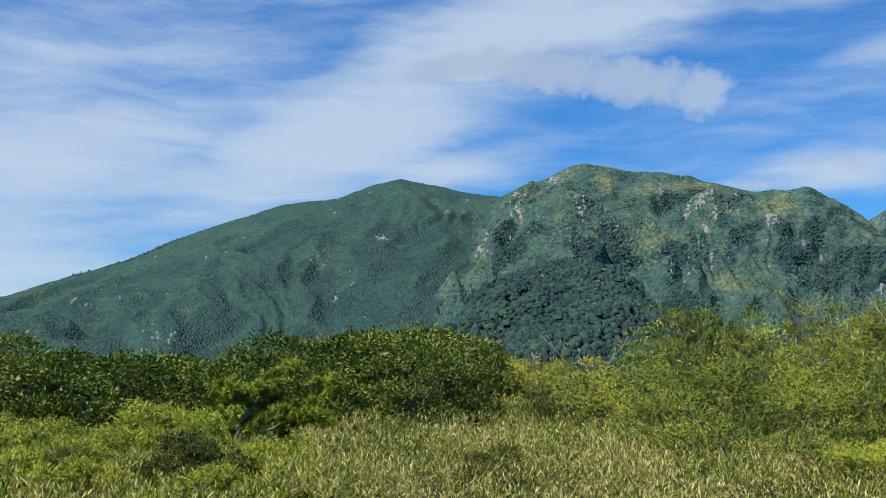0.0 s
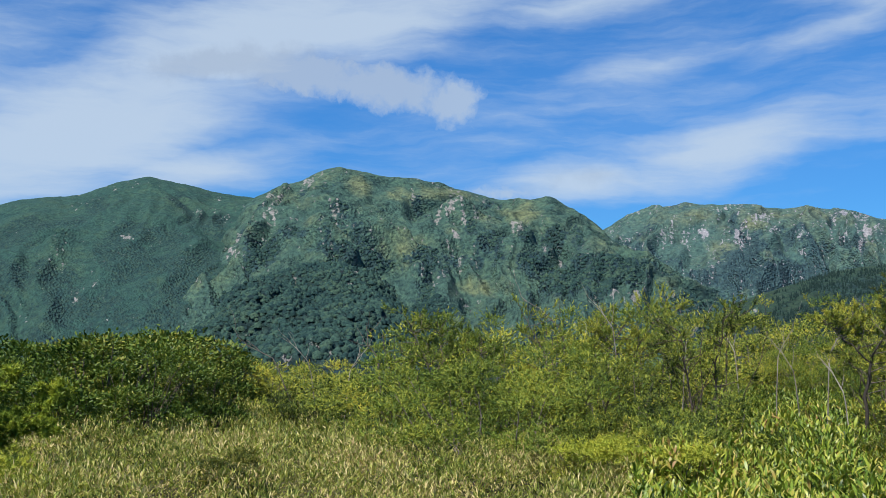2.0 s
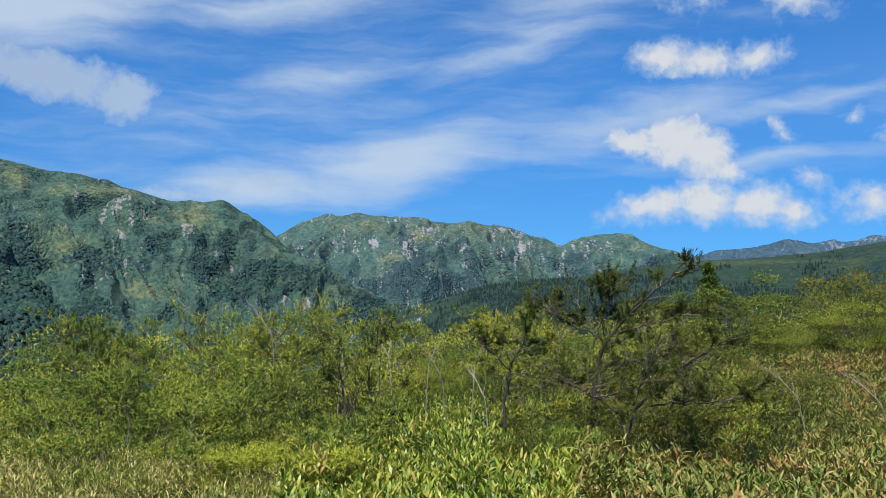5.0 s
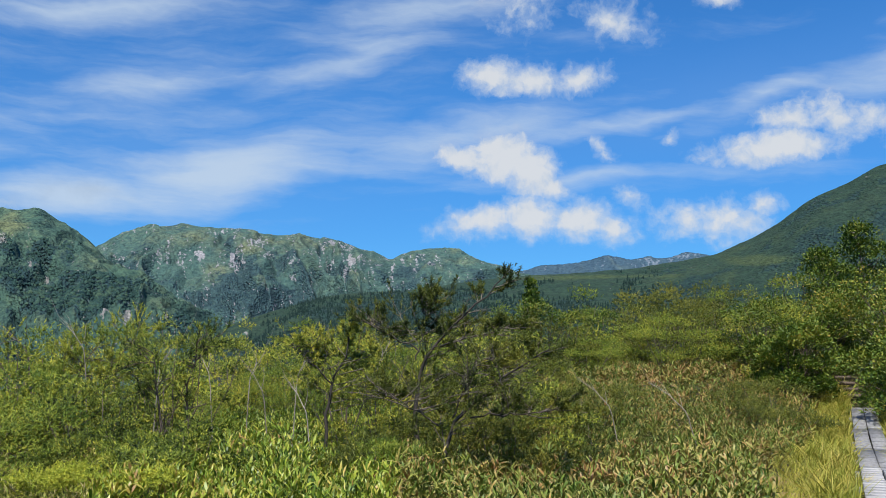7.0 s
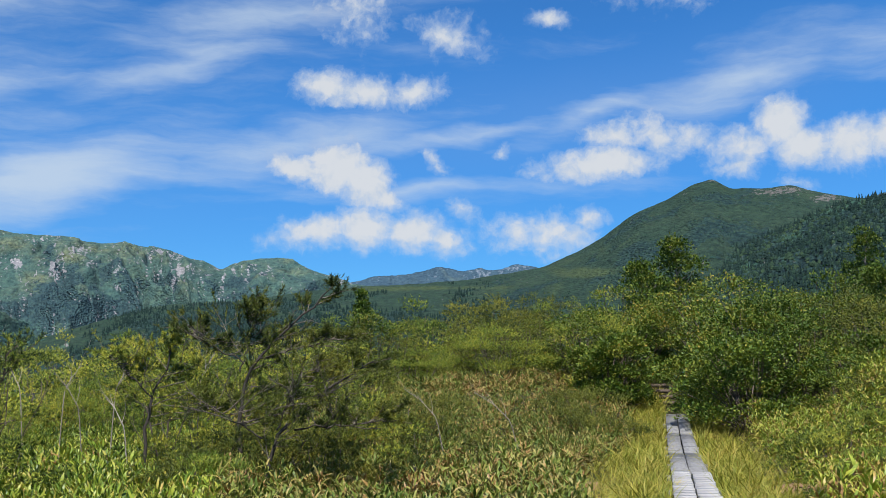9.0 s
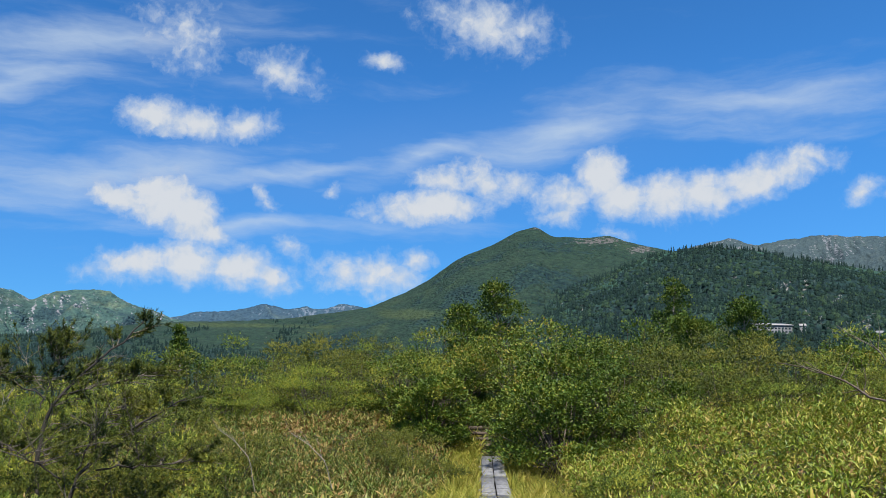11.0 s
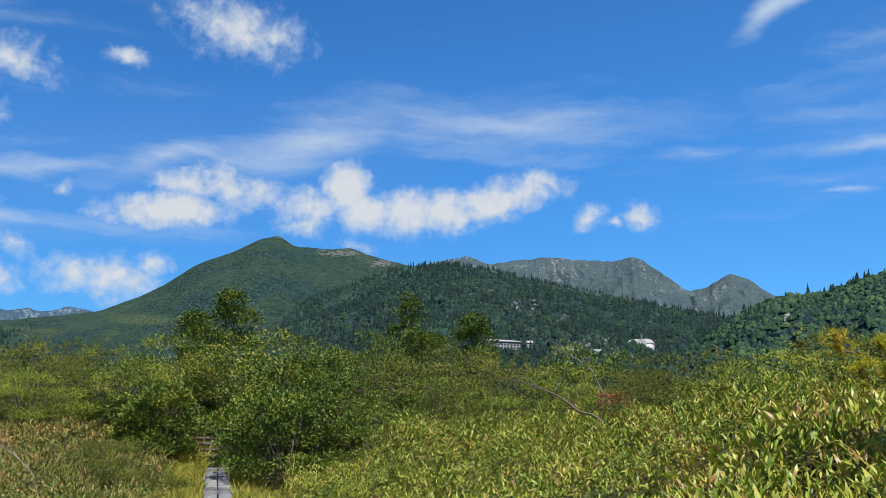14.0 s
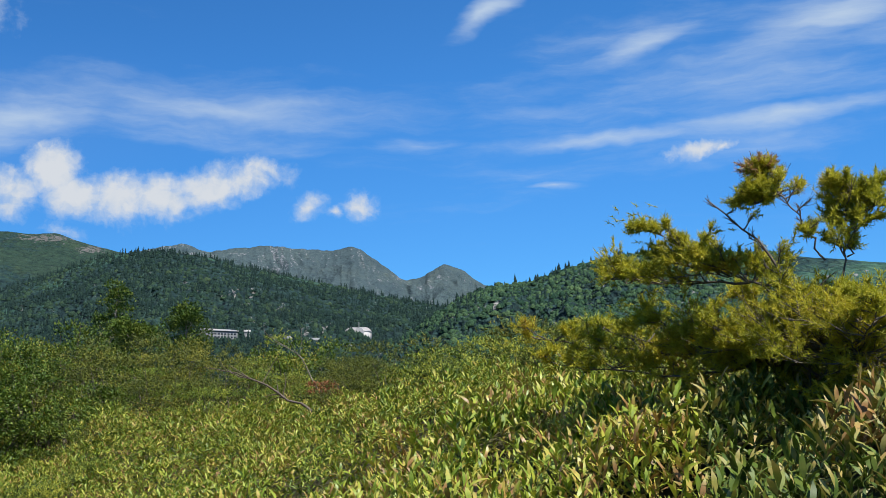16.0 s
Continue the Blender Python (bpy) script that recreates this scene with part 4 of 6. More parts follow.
def limb(r, start, heading, length, rise, wobble, steps=6):
    """A crooked line that starts out along heading and turns upward by rise."""
    p, d, out = np.array(start, float), unit(np.array(heading, float)), [np.array(start, float)]
    for _ in range(steps):
        d = unit(d + np.array((0, 0, rise / steps)) + r.normal(0, wobble, 3))
        p = p + d * length / steps
        out.append(p)
    return np.array(out)


def along(line, t):
    i = np.clip(t * (len(line) - 1), 0, len(line) - 1.001)
    k = int(i)
    return line[k] + (line[k + 1] - line[k]) * (i - k), unit(line[k + 1] - line[k])


def needles(r, spots, ways, count, length, width, shoot=1.3, packed=0.36):
    """Short needles all along the ends of shoots, like bottle brushes; their flat sides face outward."""
    m = len(spots)
    t = np.broadcast_to((np.arange(count) / (count - 1.0))[None, :, None], (m, count, 1))
    axis = ways[:, None] * length * shoot * r.uniform(0.7, 1.3, (m, 1, 1))
    n = unit(ways[:, None] * r.uniform(0.35, 0.9, (m, count, 1)) + unit(r.normal(0, 1, (m, count, 3))) * (1.0 - 0.45 * t))
    out = ways[:, None] * 0.8 + (0, 0, 0.4) + r.normal(0, 0.6, (m, count, 3))
    side = unit(np.cross(n, out)) * width * r.uniform(0.7, 1.3, (m, count, 1))
    root = spots[:, None] + axis * (t - 0.6)
    tip = root + n * length * r.uniform(0.7, 1.15, (m, count, 1))
    v = np.stack([root - side, root + side, tip], 2).reshape(-1, 3)
    if not packed:
        return v, np.arange(len(v)).reshape(-1, 3)
    # the packed middle of each shoot
    a = unit(np.cross(ways, r.normal(0, 1, (m, 3)))) * length * packed
    b = np.cross(ways, a)
    foot, end = spots - axis[:, 0] * 0.6, spots + axis[:, 0] * 0.45
    core = np.stack([foot + a, foot - a * 0.5 + b * 0.87, foot - a * 0.5 - b * 0.87, end], 1).reshape(-1, 3)
    i = np.arange(m)[:, None] * 4
    f = np.concatenate([i + (0, 1, 3), i + (1, 2, 3), i + (2, 0, 3)], 0)
    return joined([(v, np.arange(len(v)).reshape(-1, 3)), (core, f)])


def pine(r, stems, shoots, density, count, length, width, radius=0.03, bare=0.4, bald=(), packed=0.3):
    """A sparse pine: stems is a list of lines; limbs stay bare near the stem's foot and carry needles towards its end."""
    wood, spots, ways = [], [], []
    for number, line in enumerate(stems):
        size = np.linalg.norm(line[-1] - line[0])
        rad = radius * size / 2
        wood.append(tube(line, np.linspace(rad, rad * 0.25, len(line)), 6))
        for k in range(shoots):
            t = r.uniform(0.15, 1.0) ** 0.8
            p, d = along(line, t)
            flat_way = r.normal(0, 1, 3) * (1, 1, 0.35)
            out = unit(d * 0.55 + unit(flat_way) * 0.9)
            ln = size * r.uniform(0.16, 0.36) * (1.2 - 0.6 * t)
            br = limb(r, p, out, ln, 0.1, 0.13, 5)
            wood.append(tube(br, np.linspace(rad * 0.36, rad * 0.10, len(br)), 4))
            leafy_limb = t > bare + r.uniform(-0.2, 0.15) and number not in bald
            for j in range(6):
                q, e = along(br, r.uniform(0.2, 1.0))
                tw = limb(r, q, unit(e + r.normal(0, 0.5, 3)), ln * r.uniform(0.25, 0.5), 0.2, 0.12, 3)
                wood.append(tube(tw, np.linspace(rad * 0.13, rad * 0.05, 4), 3))
                if not leafy_limb:
                    continue
                for _ in range(max(2, int(density * ln * 0.4))):
                    c, g = along(tw, r.uniform(0.3, 1.0))
                    g = unit(g + r.normal(0, 0.45, 3) + np.array((0, 0, 0.3)))
                    spots.append(c + g * r.uniform(0.02, 0.09))
                    ways.append(g)
                spots.append(tw[-1])
                ways.append(unit(tw[-1] - tw[-2]))
    return joined(wood), needles(r, np.array(spots), np.array(ways), count, length, width, 1.3, packed)


def leaves(r, spots, ways, length, width, droop=0.3):
    """Small folded leaves, two triangles a side of the rib."""
    c = len(spots)
    d = unit(ways + r.normal(0, 0.45, (c, 3)))
    s = unit(np.cross(d, unit(r.normal(0, 0.6, (c, 3)) + (0, 0, 1.0))))
    nrm = np.cross(s, d)
    ln, wd = length * r.uniform(0.65, 1.2, (c, 1)), width * r.uniform(0.7, 1.2, (c, 1))
    mid = spots + d * ln * 0.5 + nrm * wd * 0.0
    v = np.stack([spots, mid + s * wd + nrm * wd * 0.35, spots + d * ln - nrm * ln * droop * 0.3, mid - s * wd + nrm * wd * 0.35], 1).reshape(-1, 3)
    i = np.arange(c)[:, None] * 4
    return v, np.concatenate([i + (0, 1, 2), i + (0, 2, 3)], 0)


def bush(r, lobes, count, length, width, stems=9, radius=0.02):
    """A broadleaf bush: a crown of leaves on the shells of several lobes, over crooked stems."""
    wood, spots, ways = [], [], []
    lobes = np.array(lobes, float)
    share = (lobes[:, 3] * lobes[:, 4]) ** 1.0
    for (x, y, z, rx, rz), part in zip(lobes, share / share.sum()):
        m = int(count * part)
        n = unit(r.normal(0, 1, (m, 3)))
        n[:, 2] = np.where(n[:, 2] < -0.15, -n[:, 2] * 0.8, n[:, 2])
        depth = 1 - 0.4 * r.uniform(0, 1, (m, 1)) ** 2
        lump = 1 + 0.42 * fbm(n[:, 0] * 2.2 + x * 3, n[:, 1] * 2.2 + n[:, 2] * 2 + y * 3, 3, 60)[:, None]
        spots.append(np.array((x, y, z)) + n * depth * lump * (rx, rx, rz))
        ways.append(unit(n + (0, 0, 0.35)))
        for _ in range(max(2, int(stems * part) + 1)):
            tip = np.array((x, y, z)) + unit(r.normal(0, 1, 3)) * (rx * 0.7, rx * 0.7, rz * 0.5) + (0, 0, rz * 0.3)
            base = np.array((r.normal(0, 0.12), r.normal(0, 0.12), -0.1))
            t = np.linspace(0, 1, 6)[:, None]
            line = base + (tip - base) * t + np.array((0, 0, 0.25)) * np.sin(t * math.pi) * rz + r.normal(0, 0.03, (6, 3)) * t
            wood.append(tube(line, np.linspace(radius, radius * 0.3, 6), 5))
    return joined(wood), leaves(r, np.concatenate(spots), np.concatenate(ways), length, width)


def plant(name, wood, crown, bark, leaf, crown_name, place, label, category, group="", turn=0.0, size=1.0, wood_name="stem"):
    ob = thing(name, place, label, category, group, turn, size)
    piece(wood_name, mesh_from(wood_name, *wood, bark, True), ob)
    piece(crown_name, mesh_from(crown_name, *crown, leaf), ob)
    return ob


EDGE = np.array([  # bearing and distance at which the bamboo grass ends and the bushes begin
    (-60, 17), (-22, 17), (0, 18), (3.5, 23), (7, 19), (14, 14.5), (23, 14.5), (29, 25), (34, 24), (44, 24), (48, 32), (56, 33), (60, 31), (63, 28), (67, 27), (71, 22), (80, 21), (86, 18), (91, 15), (97, 12), (125, 11)])
TOP = np.array([  # bearing and the height, in degrees above the eye, that the tops of the bushes reach
    (-40, 0.5), (-22, 0.55), (-18.9, -0.7), (-17, -0.1), (-11.5, -0.5), (-7.4, 0.8), (-1.3, 1.0), (1.1, 0.3), (3.5, -0.3), (9.6, -0.6), (12, 2.2), (14.3, 1.9), (17, 2.3), (21, 2.2), (25, 3.0), (29, 2.7), (34, 2.6), (40, 2.9), (45.5, 4.1), (51, 4.5), (54.5, 4.5), (58.8, 5.0), (63, 5.4),
    (68, 5.3), (72, 5.0), (77, 4.6), (80, 4.5), (84, 4.1), (88, 4.5), (91, 4.8), (95, 5.6), (100, 5.0), (115, 5)])


def edge_at(az):
    return float(np.interp(az, EDGE[:, 0], EDGE[:, 1]))


def top_at(az):
    return float(np.interp(az, TOP[:, 0], TOP[:, 1]))


rnd = random.Random(5)
r = np.random.default_rng(21)
SIZE = {}


def noted(ob, crown):
    """Notes a plant's own height and half width, so that copies can be scaled to a wanted size."""
    v = crown[0]
    SIZE[ob.name] = (float(np.quantile(v[:, 2], 0.997)), float(np.quantile(np.hypot(v[:, 0], v[:, 1]), 0.9)))
    return ob


def shoots_on(r, lobes, count):
    """Places and directions of shoots over the shells of some lobes."""
    spots, ways = [], []
    lobes = np.array(lobes, float)
    share = lobes[:, 3] * lobes[:, 4]
    for (x, y, z, rx, rz), part in zip(lobes, share / share.sum()):
        m = max(4, int(count * part))
        n = unit(r.normal(0, 1, (m, 3)))
        n[:, 2] = np.where(n[:, 2] < -0.12, -n[:, 2], n[:, 2])
        lump = 1 + 0.55 * fbm(n[:, 0] * 3.2 + x * 3, n[:, 1] * 2.6 + n[:, 2] * 2.6 + y * 3, 3, 61)[:, None]
        spots.append(np.array((x, y, z)) + n * lump * (1 - 0.4 * r.uniform(0, 1, (m, 1)) ** 2) * (rx, rx, rz))
        ways.append(unit(n + r.normal(0, 0.5, (m, 3)) + (0, 0, 0.4)))
    return np.concatenate(spots), np.concatenate(ways)


def pine_mound(r, lobes, shoots, count, length, width, limbs=12, radius=0.02, packed=0.36):
    """A spreading pine: brushes of needles over the lobes of its crown, crooked limbs beneath."""
    wood = []
    for k in range(limbs):
        x, y, z, rx, rz = lobes[k % len(lobes)]
        tip = np.array((x, y, z)) + unit(r.normal(0, 1, 3)) * (rx, rx, rz) * r.uniform(0.5, 1.05)
        base = np.array((r.normal(0, 0.15), r.normal(0, 0.15), -0.1))
        t = np.linspace(0, 1, 7)[:, None]
        line = base + (tip - base) * t + np.array((0, 0, -0.22)) * np.sin(t * math.pi) + r.normal(0, 0.04, (7, 3)) * np.sin(t * math.pi)
        wood.append(tube(line, np.linspace(radius, radius * 0.3, 7), 5))
        for j in range(3):
            q, e = along(line, r.uniform(0.35, 1.0))
            tw = limb(r, q, e + r.normal(0, 0.6, 3), r.uniform(0.2, 0.55) * (rx + rz), 0.3, 0.15, 3)
            wood.append(tube(tw, np.linspace(radius * 0.35, radius * 0.12, 4), 3))
    spots, ways = shoots_on(r, lobes, shoots)
    return joined(wood), needles(r, spots, ways, count, length, width, 0.85, packed)


def pine_kind(h, half, shoots, needle, length, width, leaf=NEEDLE, label="dwarf mountain pine with olive-green needles and grey stems"):
    """A dwarf pine about h high and twice half wide."""
    lobes, m = [], int(10 + 5 * h)
    for i in range(m):
        a, q = i * 2.4 + r.uniform(-0.4, 0.4), half * (0.08 + 0.76 * math.sqrt((i + 0.5) / m))
        lobes.append((q * math.cos(a), q * math.sin(a), h * r.uniform(0.08, 0.9) * (1.08 - 0.62 * q / half), half * r.uniform(0.18, 0.36), 0.08 + 0.08 * h * r.uniform(0.5, 1.3)))
    wood, crown = pine_mound(r, lobes, shoots, needle, length, width, int(8 + 3 * h), 0.008 + 0.004 * h, 0.26)
    return noted(plant("dwarf_pine", wood, crown, DRYWOOD, leaf, "needles", (0, 0, 0), label, "pine", "dwarf pines on the moor"), crown)


def bush_kind(name, h, half, count, leaf, bark, mat, label, group):
    """A broadleaf bush about h high and twice half wide."""
    lobes, m = [], int(8 + 2.5 * h)
    for i in range(m):
        a, q = i * 2.4 + r.uniform(-0.4, 0.4), half * (0.1 + 0.7 * math.sqrt((i + 0.5) / m))
        lobes.append((q * math.cos(a), q * math.sin(a), h * r.uniform(0.1, 0.86) * (1.1 - 0.5 * q / half), half * r.uniform(0.24, 0.44), h * r.uniform(0.10, 0.17)))
    wood, crown = bush(r, lobes, count, leaf, leaf * 0.29, 6, 0.008 + 0.003 * h)
    return noted(plant(name, wood, crown, bark, mat, "crown", (0, 0, 0), label, name.split("_")[1], group), crown)


# plants to be repeated, at several natural heights
GREENISH, DULL = (GREENNEEDLE, "dwarf mountain pine with fresh green needles and grey stems"), (DARKNEEDLE, "dwarf mountain pine with dull dark olive needles")
PINES = [pine_kind(h, half, int(shoots * 1.3), 6, length * 0.85, length * 0.07, *look_) for h, half, shoots, length, look_ in (
    (0.6, 0.5, 1200, 0.038, ()), (0.8, 0.65, 1400, 0.042, GREENISH), (1.2, 0.95, 1700, 0.05, ()), (1.3, 1.05, 1800, 0.05, DULL), (1.8, 1.25, 2200, 0.056, ()), (1.9, 1.3, 2300, 0.056, DULL), (2.0, 1.35, 2400, 0.056, GREENISH), (2.6, 1.5, 2700, 0.058, ()))]
PINES_DEEP = [pine_kind(h, half, int(shoots * 1.05), 3, 0.066, 0.010, *look_) for h, half, shoots, look_ in ((1.5, 1.1, 1150, ()), (1.7, 1.1, 1250, GREENISH), (2.1, 1.35, 1500, DULL), (2.3, 1.35, 1500, ()), (2.7, 1.5, 1750, GREENISH), (2.9, 1.5, 1800, DULL), (3.3, 1.5, 1900, ()))]
PINES_DARK = [pine_kind(h, half, shoots, 6, 0.036, 0.0045, SPRAY, "low dense bright green dwarf pine in the bamboo grass") for h, half, shoots in ((0.6, 0.5, 1800), (0.95, 0.7, 2600))]
PINES_DIM = [pine_kind(h, half, shoots, 6, 0.038, 0.005, DARKNEEDLE, "low twiggy dark olive dwarf pine among the bamboo grass") for h, half, shoots in ((0.6, 0.6, 1100), (0.9, 0.8, 1500))]
YOUNG = [pine_kind(h, half, shoots, 6, 0.036, 0.0045, DARKNEEDLE, "bushy young pine with dark needles standing in the bamboo grass") for h, half, shoots in ((0.55, 0.36, 1500), (0.8, 0.55, 2200))]
DARK = ("broadleaf_shrub", BARK, DARKLEAF, "dense dark green broadleaf shrub with glossy leaves", "dark shrubs on the moor")
PALE = ("leafy_bush", BARK, LIGHTLEAF, "light green leafy bush with some yellowing leaves", "light bushes on the moor")
HEDGE, HEDGE_DEEP, LIGHT, LIGHT_DEEP = ([bush_kind(k[0], h, half, int(count), leaf, *k[1:]) for h, half, count in sizes] for k, leaf, sizes in (
    (DARK, 0.064, ((1.3, 0.9, 3600), (1.7, 1.0, 4400), (2.0, 1.1, 5000))), (DARK, 0.078, ((1.7, 1.0, 2700), (2.1, 1.1, 3200), (2.8, 1.4, 4100), (3.8, 1.7, 5200))),
    (PALE, 0.055, ((1.0, 0.8, 3000), (1.6, 1.1, 4600), (2.2, 1.3, 6000))), (PALE, 0.07, ((1.8, 1.2, 3400), (2.5, 1.3, 4200), (3.4, 1.5, 5200)))))

BRIGHT, BRIGHT_DEEP = ([k for k in kinds if all(c.data.materials[0] != DARKNEEDLE for c in k.children)] for kinds in (PINES, PINES_DEEP))
DULLS, DULLS_DEEP = ([k for k in kinds if any(c.data.materials[0] == DARKNEEDLE for c in k.children)] for kinds in (PINES, PINES_DEEP))
MUTED, MUTED_DEEP = ([k for k in kinds if all(c.data.materials[0] != NEEDLE for c in k.children)] for kinds in (PINES, PINES_DEEP))
used = set()


def settle_bush(kinds, az, d, target):
    """Places a bush so that its top reaches the wanted height above the eye; the first of each kind is moved, the others are copies."""
    spot = on_ground(az, d)
    h = EYE + d * math.tan(radians(target)) - spot.z
    h = min(max(h, 0.55), 4.2)
    ob = min(kinds, key=lambda k: abs(math.log(h / SIZE[k.name][0])) + 0.12 * rnd.random())
    own_h, own_w = SIZE[ob.name]
    width = h / own_h * rnd.uniform(0.9, 1.25)
    m = Matrix.Translation(spot) @ pose(0, 0, 0, 0, 0, rnd.uniform(0, 360)) @ Matrix.Diagonal((width, width, h / own_h, 1))
    if ob.name in used:
        copy_thing(ob, m @ Matrix.Diagonal((1 / ob.scale.x, 1 / ob.scale.y, 1 / ob.scale.z, 1)))
    else:
        used.add(ob.name)
        ob.matrix_basis = m


def clear_of_path(az, d, gap):
    p = polar(az, d)
    return abs(beside(p.x, p.y)) > gap


# the boardwalk's line: it runs under the camera along this bearing
PATH_AZ = 61.0
PATH_AT = Vector((0.12, -0.26, 0))
PATH_WAY = polar(PATH_AZ, 1)


def beside(x, y):
    """How far to the right of the boardwalk's middle line a place is."""
    return (x - PATH_AT.x) * PATH_WAY.y - (y - PATH_AT.y) * PATH_WAY.x


# the thicket: rows of bushes, the hindmost reaching the skyline of the plants
for row, (back, drop) in enumerate(((0.3, 0.62), (1.9, 0.4), (3.8, 0.2), (6.0, 0.0))):
    az = -27.0 + row * 0.7
    while az < 113:
        d = edge_at(az) + back + rnd.uniform(-1.2, 1.2)
        deep = row > 0
        pick = rnd.random()
        if az < 2.5:
            kinds = HEDGE_DEEP if row else (HEDGE if pick < 0.93 else LIGHT)
        elif az < 59:
            kinds = HEDGE_DEEP if az > 45 and pick < 0.06 else ((DULLS_DEEP if deep else DULLS) if az > 43 and pick < 0.45 else (MUTED_DEEP if deep else MUTED) if az > 43 and pick < 0.85 else PINES_DEEP if deep and pick < 0.15 else BRIGHT_DEEP if deep else BRIGHT) if pick < 0.94 or az < 40 else (LIGHT_DEEP if deep else LIGHT)
        elif az < 71:
            kinds = (LIGHT_DEEP if row else LIGHT) if pick < 0.62 else (HEDGE_DEEP if row else HEDGE)
        elif az < 90:
            kinds = (DULLS_DEEP if deep else DULLS) if pick < 0.55 else (MUTED_DEEP if deep else MUTED) if pick < 0.78 else (PINES_DEEP if deep else PINES) if pick < 0.88 else (LIGHT_DEEP if deep else LIGHT)
        else:
            kinds = PINES_DEEP if deep else PINES
        low = math.degrees(math.atan2(float(on_ground(az, d).z) + 0.8 - EYE, d))
        target = top_at(az) - (top_at(az) - low) * drop * rnd.uniform(0.4, 1.3) - 0.8 * rnd.random() ** 1.5
        if az < 2.5:
            target = top_at(az) + 0.1 - (1.1 if row == 0 else 0.9) * rnd.random() - 0.2 * (2 - row) * (row < 2)
        if clear_of_path(az, d, 1.5 if d < 31 else 0.9):
            settle_bush(kinds, az, d, target)
        az += math.degrees(rnd.uniform(1.1, 1.7) * (0.62 if az < 2.5 else 0.98) / d)

# bushes with a place of their own: kinds, bearing, distance, top
for kinds, az, d, top in ((YOUNG, -12.3, 11.0, -4.3), (YOUNG, -11.6, 10.6, -5.0), (YOUNG, -13.4, 10.8, -4.7), (YOUNG, -19.0, 11.0, -4.9), (PINES_DARK, -13.0, 12.0, -3.9), (PINES_DARK, -15.0, 10.9, -5.2), (PINES_DARK, -9.3, 10.7, -5.6), (PINES_DARK, -8.0, 10.9, -6.0), (PINES_DARK, -19.4, 11.6, -3.9), (PINES_DARK, -18.0, 11.3, -5.0), (PINES_DARK, -11.7, 13.4, -2.7), (PINES_DARK, -12.8, 13.6, -3.2), (PINES_DARK, -22.0, 13.6, -2.9), (PINES_DARK, -12.6, 9.9, -6.4), (PINES_DARK, -10.2, 10.0, -6.6), (PINES_DARK, -19.6, 11.9, -4.5), (PINES_DARK, -22.6, 11.2, -5.0), (PINES_DARK, -17.0, 10.6, -5.4), (PINES_DARK, -20.6, 10.4, -5.6), (PINES_DARK, -10.6, 11.2, -4.8), (PINES_DARK, -14.4, 12.8, -4.0), (PINES, -21.2, 13.0, -4.2), (PINES_DARK, -6.6, 11.6, -5.9), (PINES_DARK, 22.0, 12.2, -4.6), (PINES_DIM, 49.0, 18.0, -2.6), (PINES, 57.2, 24.0, -0.6), (YOUNG, 2.75, 11.4, -5.0), (PINES, -8.6, 11.8, -5.4), (PINES, 23.0, 15.0, -0.6), (PINES, 17.5, 15.6, 0.2),
                          (PINES_DIM, 46.0, 13.6, -4.2), (PINES_DIM, 45.2, 17.0, -2.2), (PINES_DIM, 48.2, 14.4, -4.0), (PINES_DIM, 47.0, 16.4, -2.8), (PINES, 47.4, 19.5, -0.8), (PINES_DARK, 24.6, 11.8, -4.6), (PINES, 26.4, 13.2, -2.4), (PINES, 70.2, 14.0, -3.6), (PINES, 69.0, 17.5, -1.8), (PINES, 72.5, 18.0, -0.8),
                          (PINES, 38.2, 12.6, -3.6), (PINES, 36.4, 13.6, -2.4), (PINES, 42.4, 14.2, -2.2), (PINES, 37.2, 15.8, 0.6), (PINES, 41.0, 16.2, 0.8), (PINES_DIM, 44.6, 14.0, -3.2), (PINES, 43.6, 17.0, 0.4),
                          (LIGHT, 57.3, 32.0, 3.4), (HEDGE_DEEP, 69.0, 38.0, 4.2)):
    settle_bush(kinds, az, d, top)


for ob in PINES + PINES_DEEP + PINES_DARK + PINES_DIM + YOUNG + HEDGE + HEDGE_DEEP + LIGHT + LIGHT_DEEP:
    if ob.name not in used:
        for child in list(ob.children):
            bpy.data.objects.remove(child)
        bpy.data.objects.remove(ob)


def small_tree(r, az, d, top, width, label, lean=0.0):
    """A small broadleaf tree with a clear trunk, limbs and a ragged crown, as high as its top is above the eye (degrees)."""
    place = on_ground(az, d)
    height = EYE + d * math.tan(radians(top)) - place.z
    trunk = limb(r, (0, 0, -0.2), (lean, 0, 1), height * 0.9, 0.3, 0.04, 7)
    lobes, wood = [], [tube(trunk, np.linspace(0.08, 0.025, len(trunk)), 7)]
    for k in range(36):
        t = 0.25 + 0.75 * (k + 0.5) / 36
        p, q = along(trunk, t)
        a, reach = k * 2.4 + r.uniform(-0.5, 0.5), width * 0.36 * math.sin(math.pi * (0.2 + 0.72 * (t - 0.25) / 0.75)) * r.uniform(0.4, 1.15)
        br = limb(r, p, (math.cos(a), math.sin(a), 0.5), reach, 0.3, 0.1, 4)
        wood.append(tube(br, np.linspace(0.03, 0.008, len(br)), 5))
        lobes.append((*br[-1], width * r.uniform(0.13, 0.23), width * r.uniform(0.11, 0.2)))
    w2, crown = bush(r, lobes, int(2500 * width), 0.11, 0.036, 2, 0.01)
    wood = joined(wood)
    k = height / float(np.quantile(crown[0][:, 2], 0.995))
    for v in (wood[0], crown[0]):
        v[:, 2] *= k
    return plant("small_tree", wood, crown, GREYBARK, DARKLEAF, "crown", place, label, "tree", "small trees behind the bushes", wood_name="trunk")


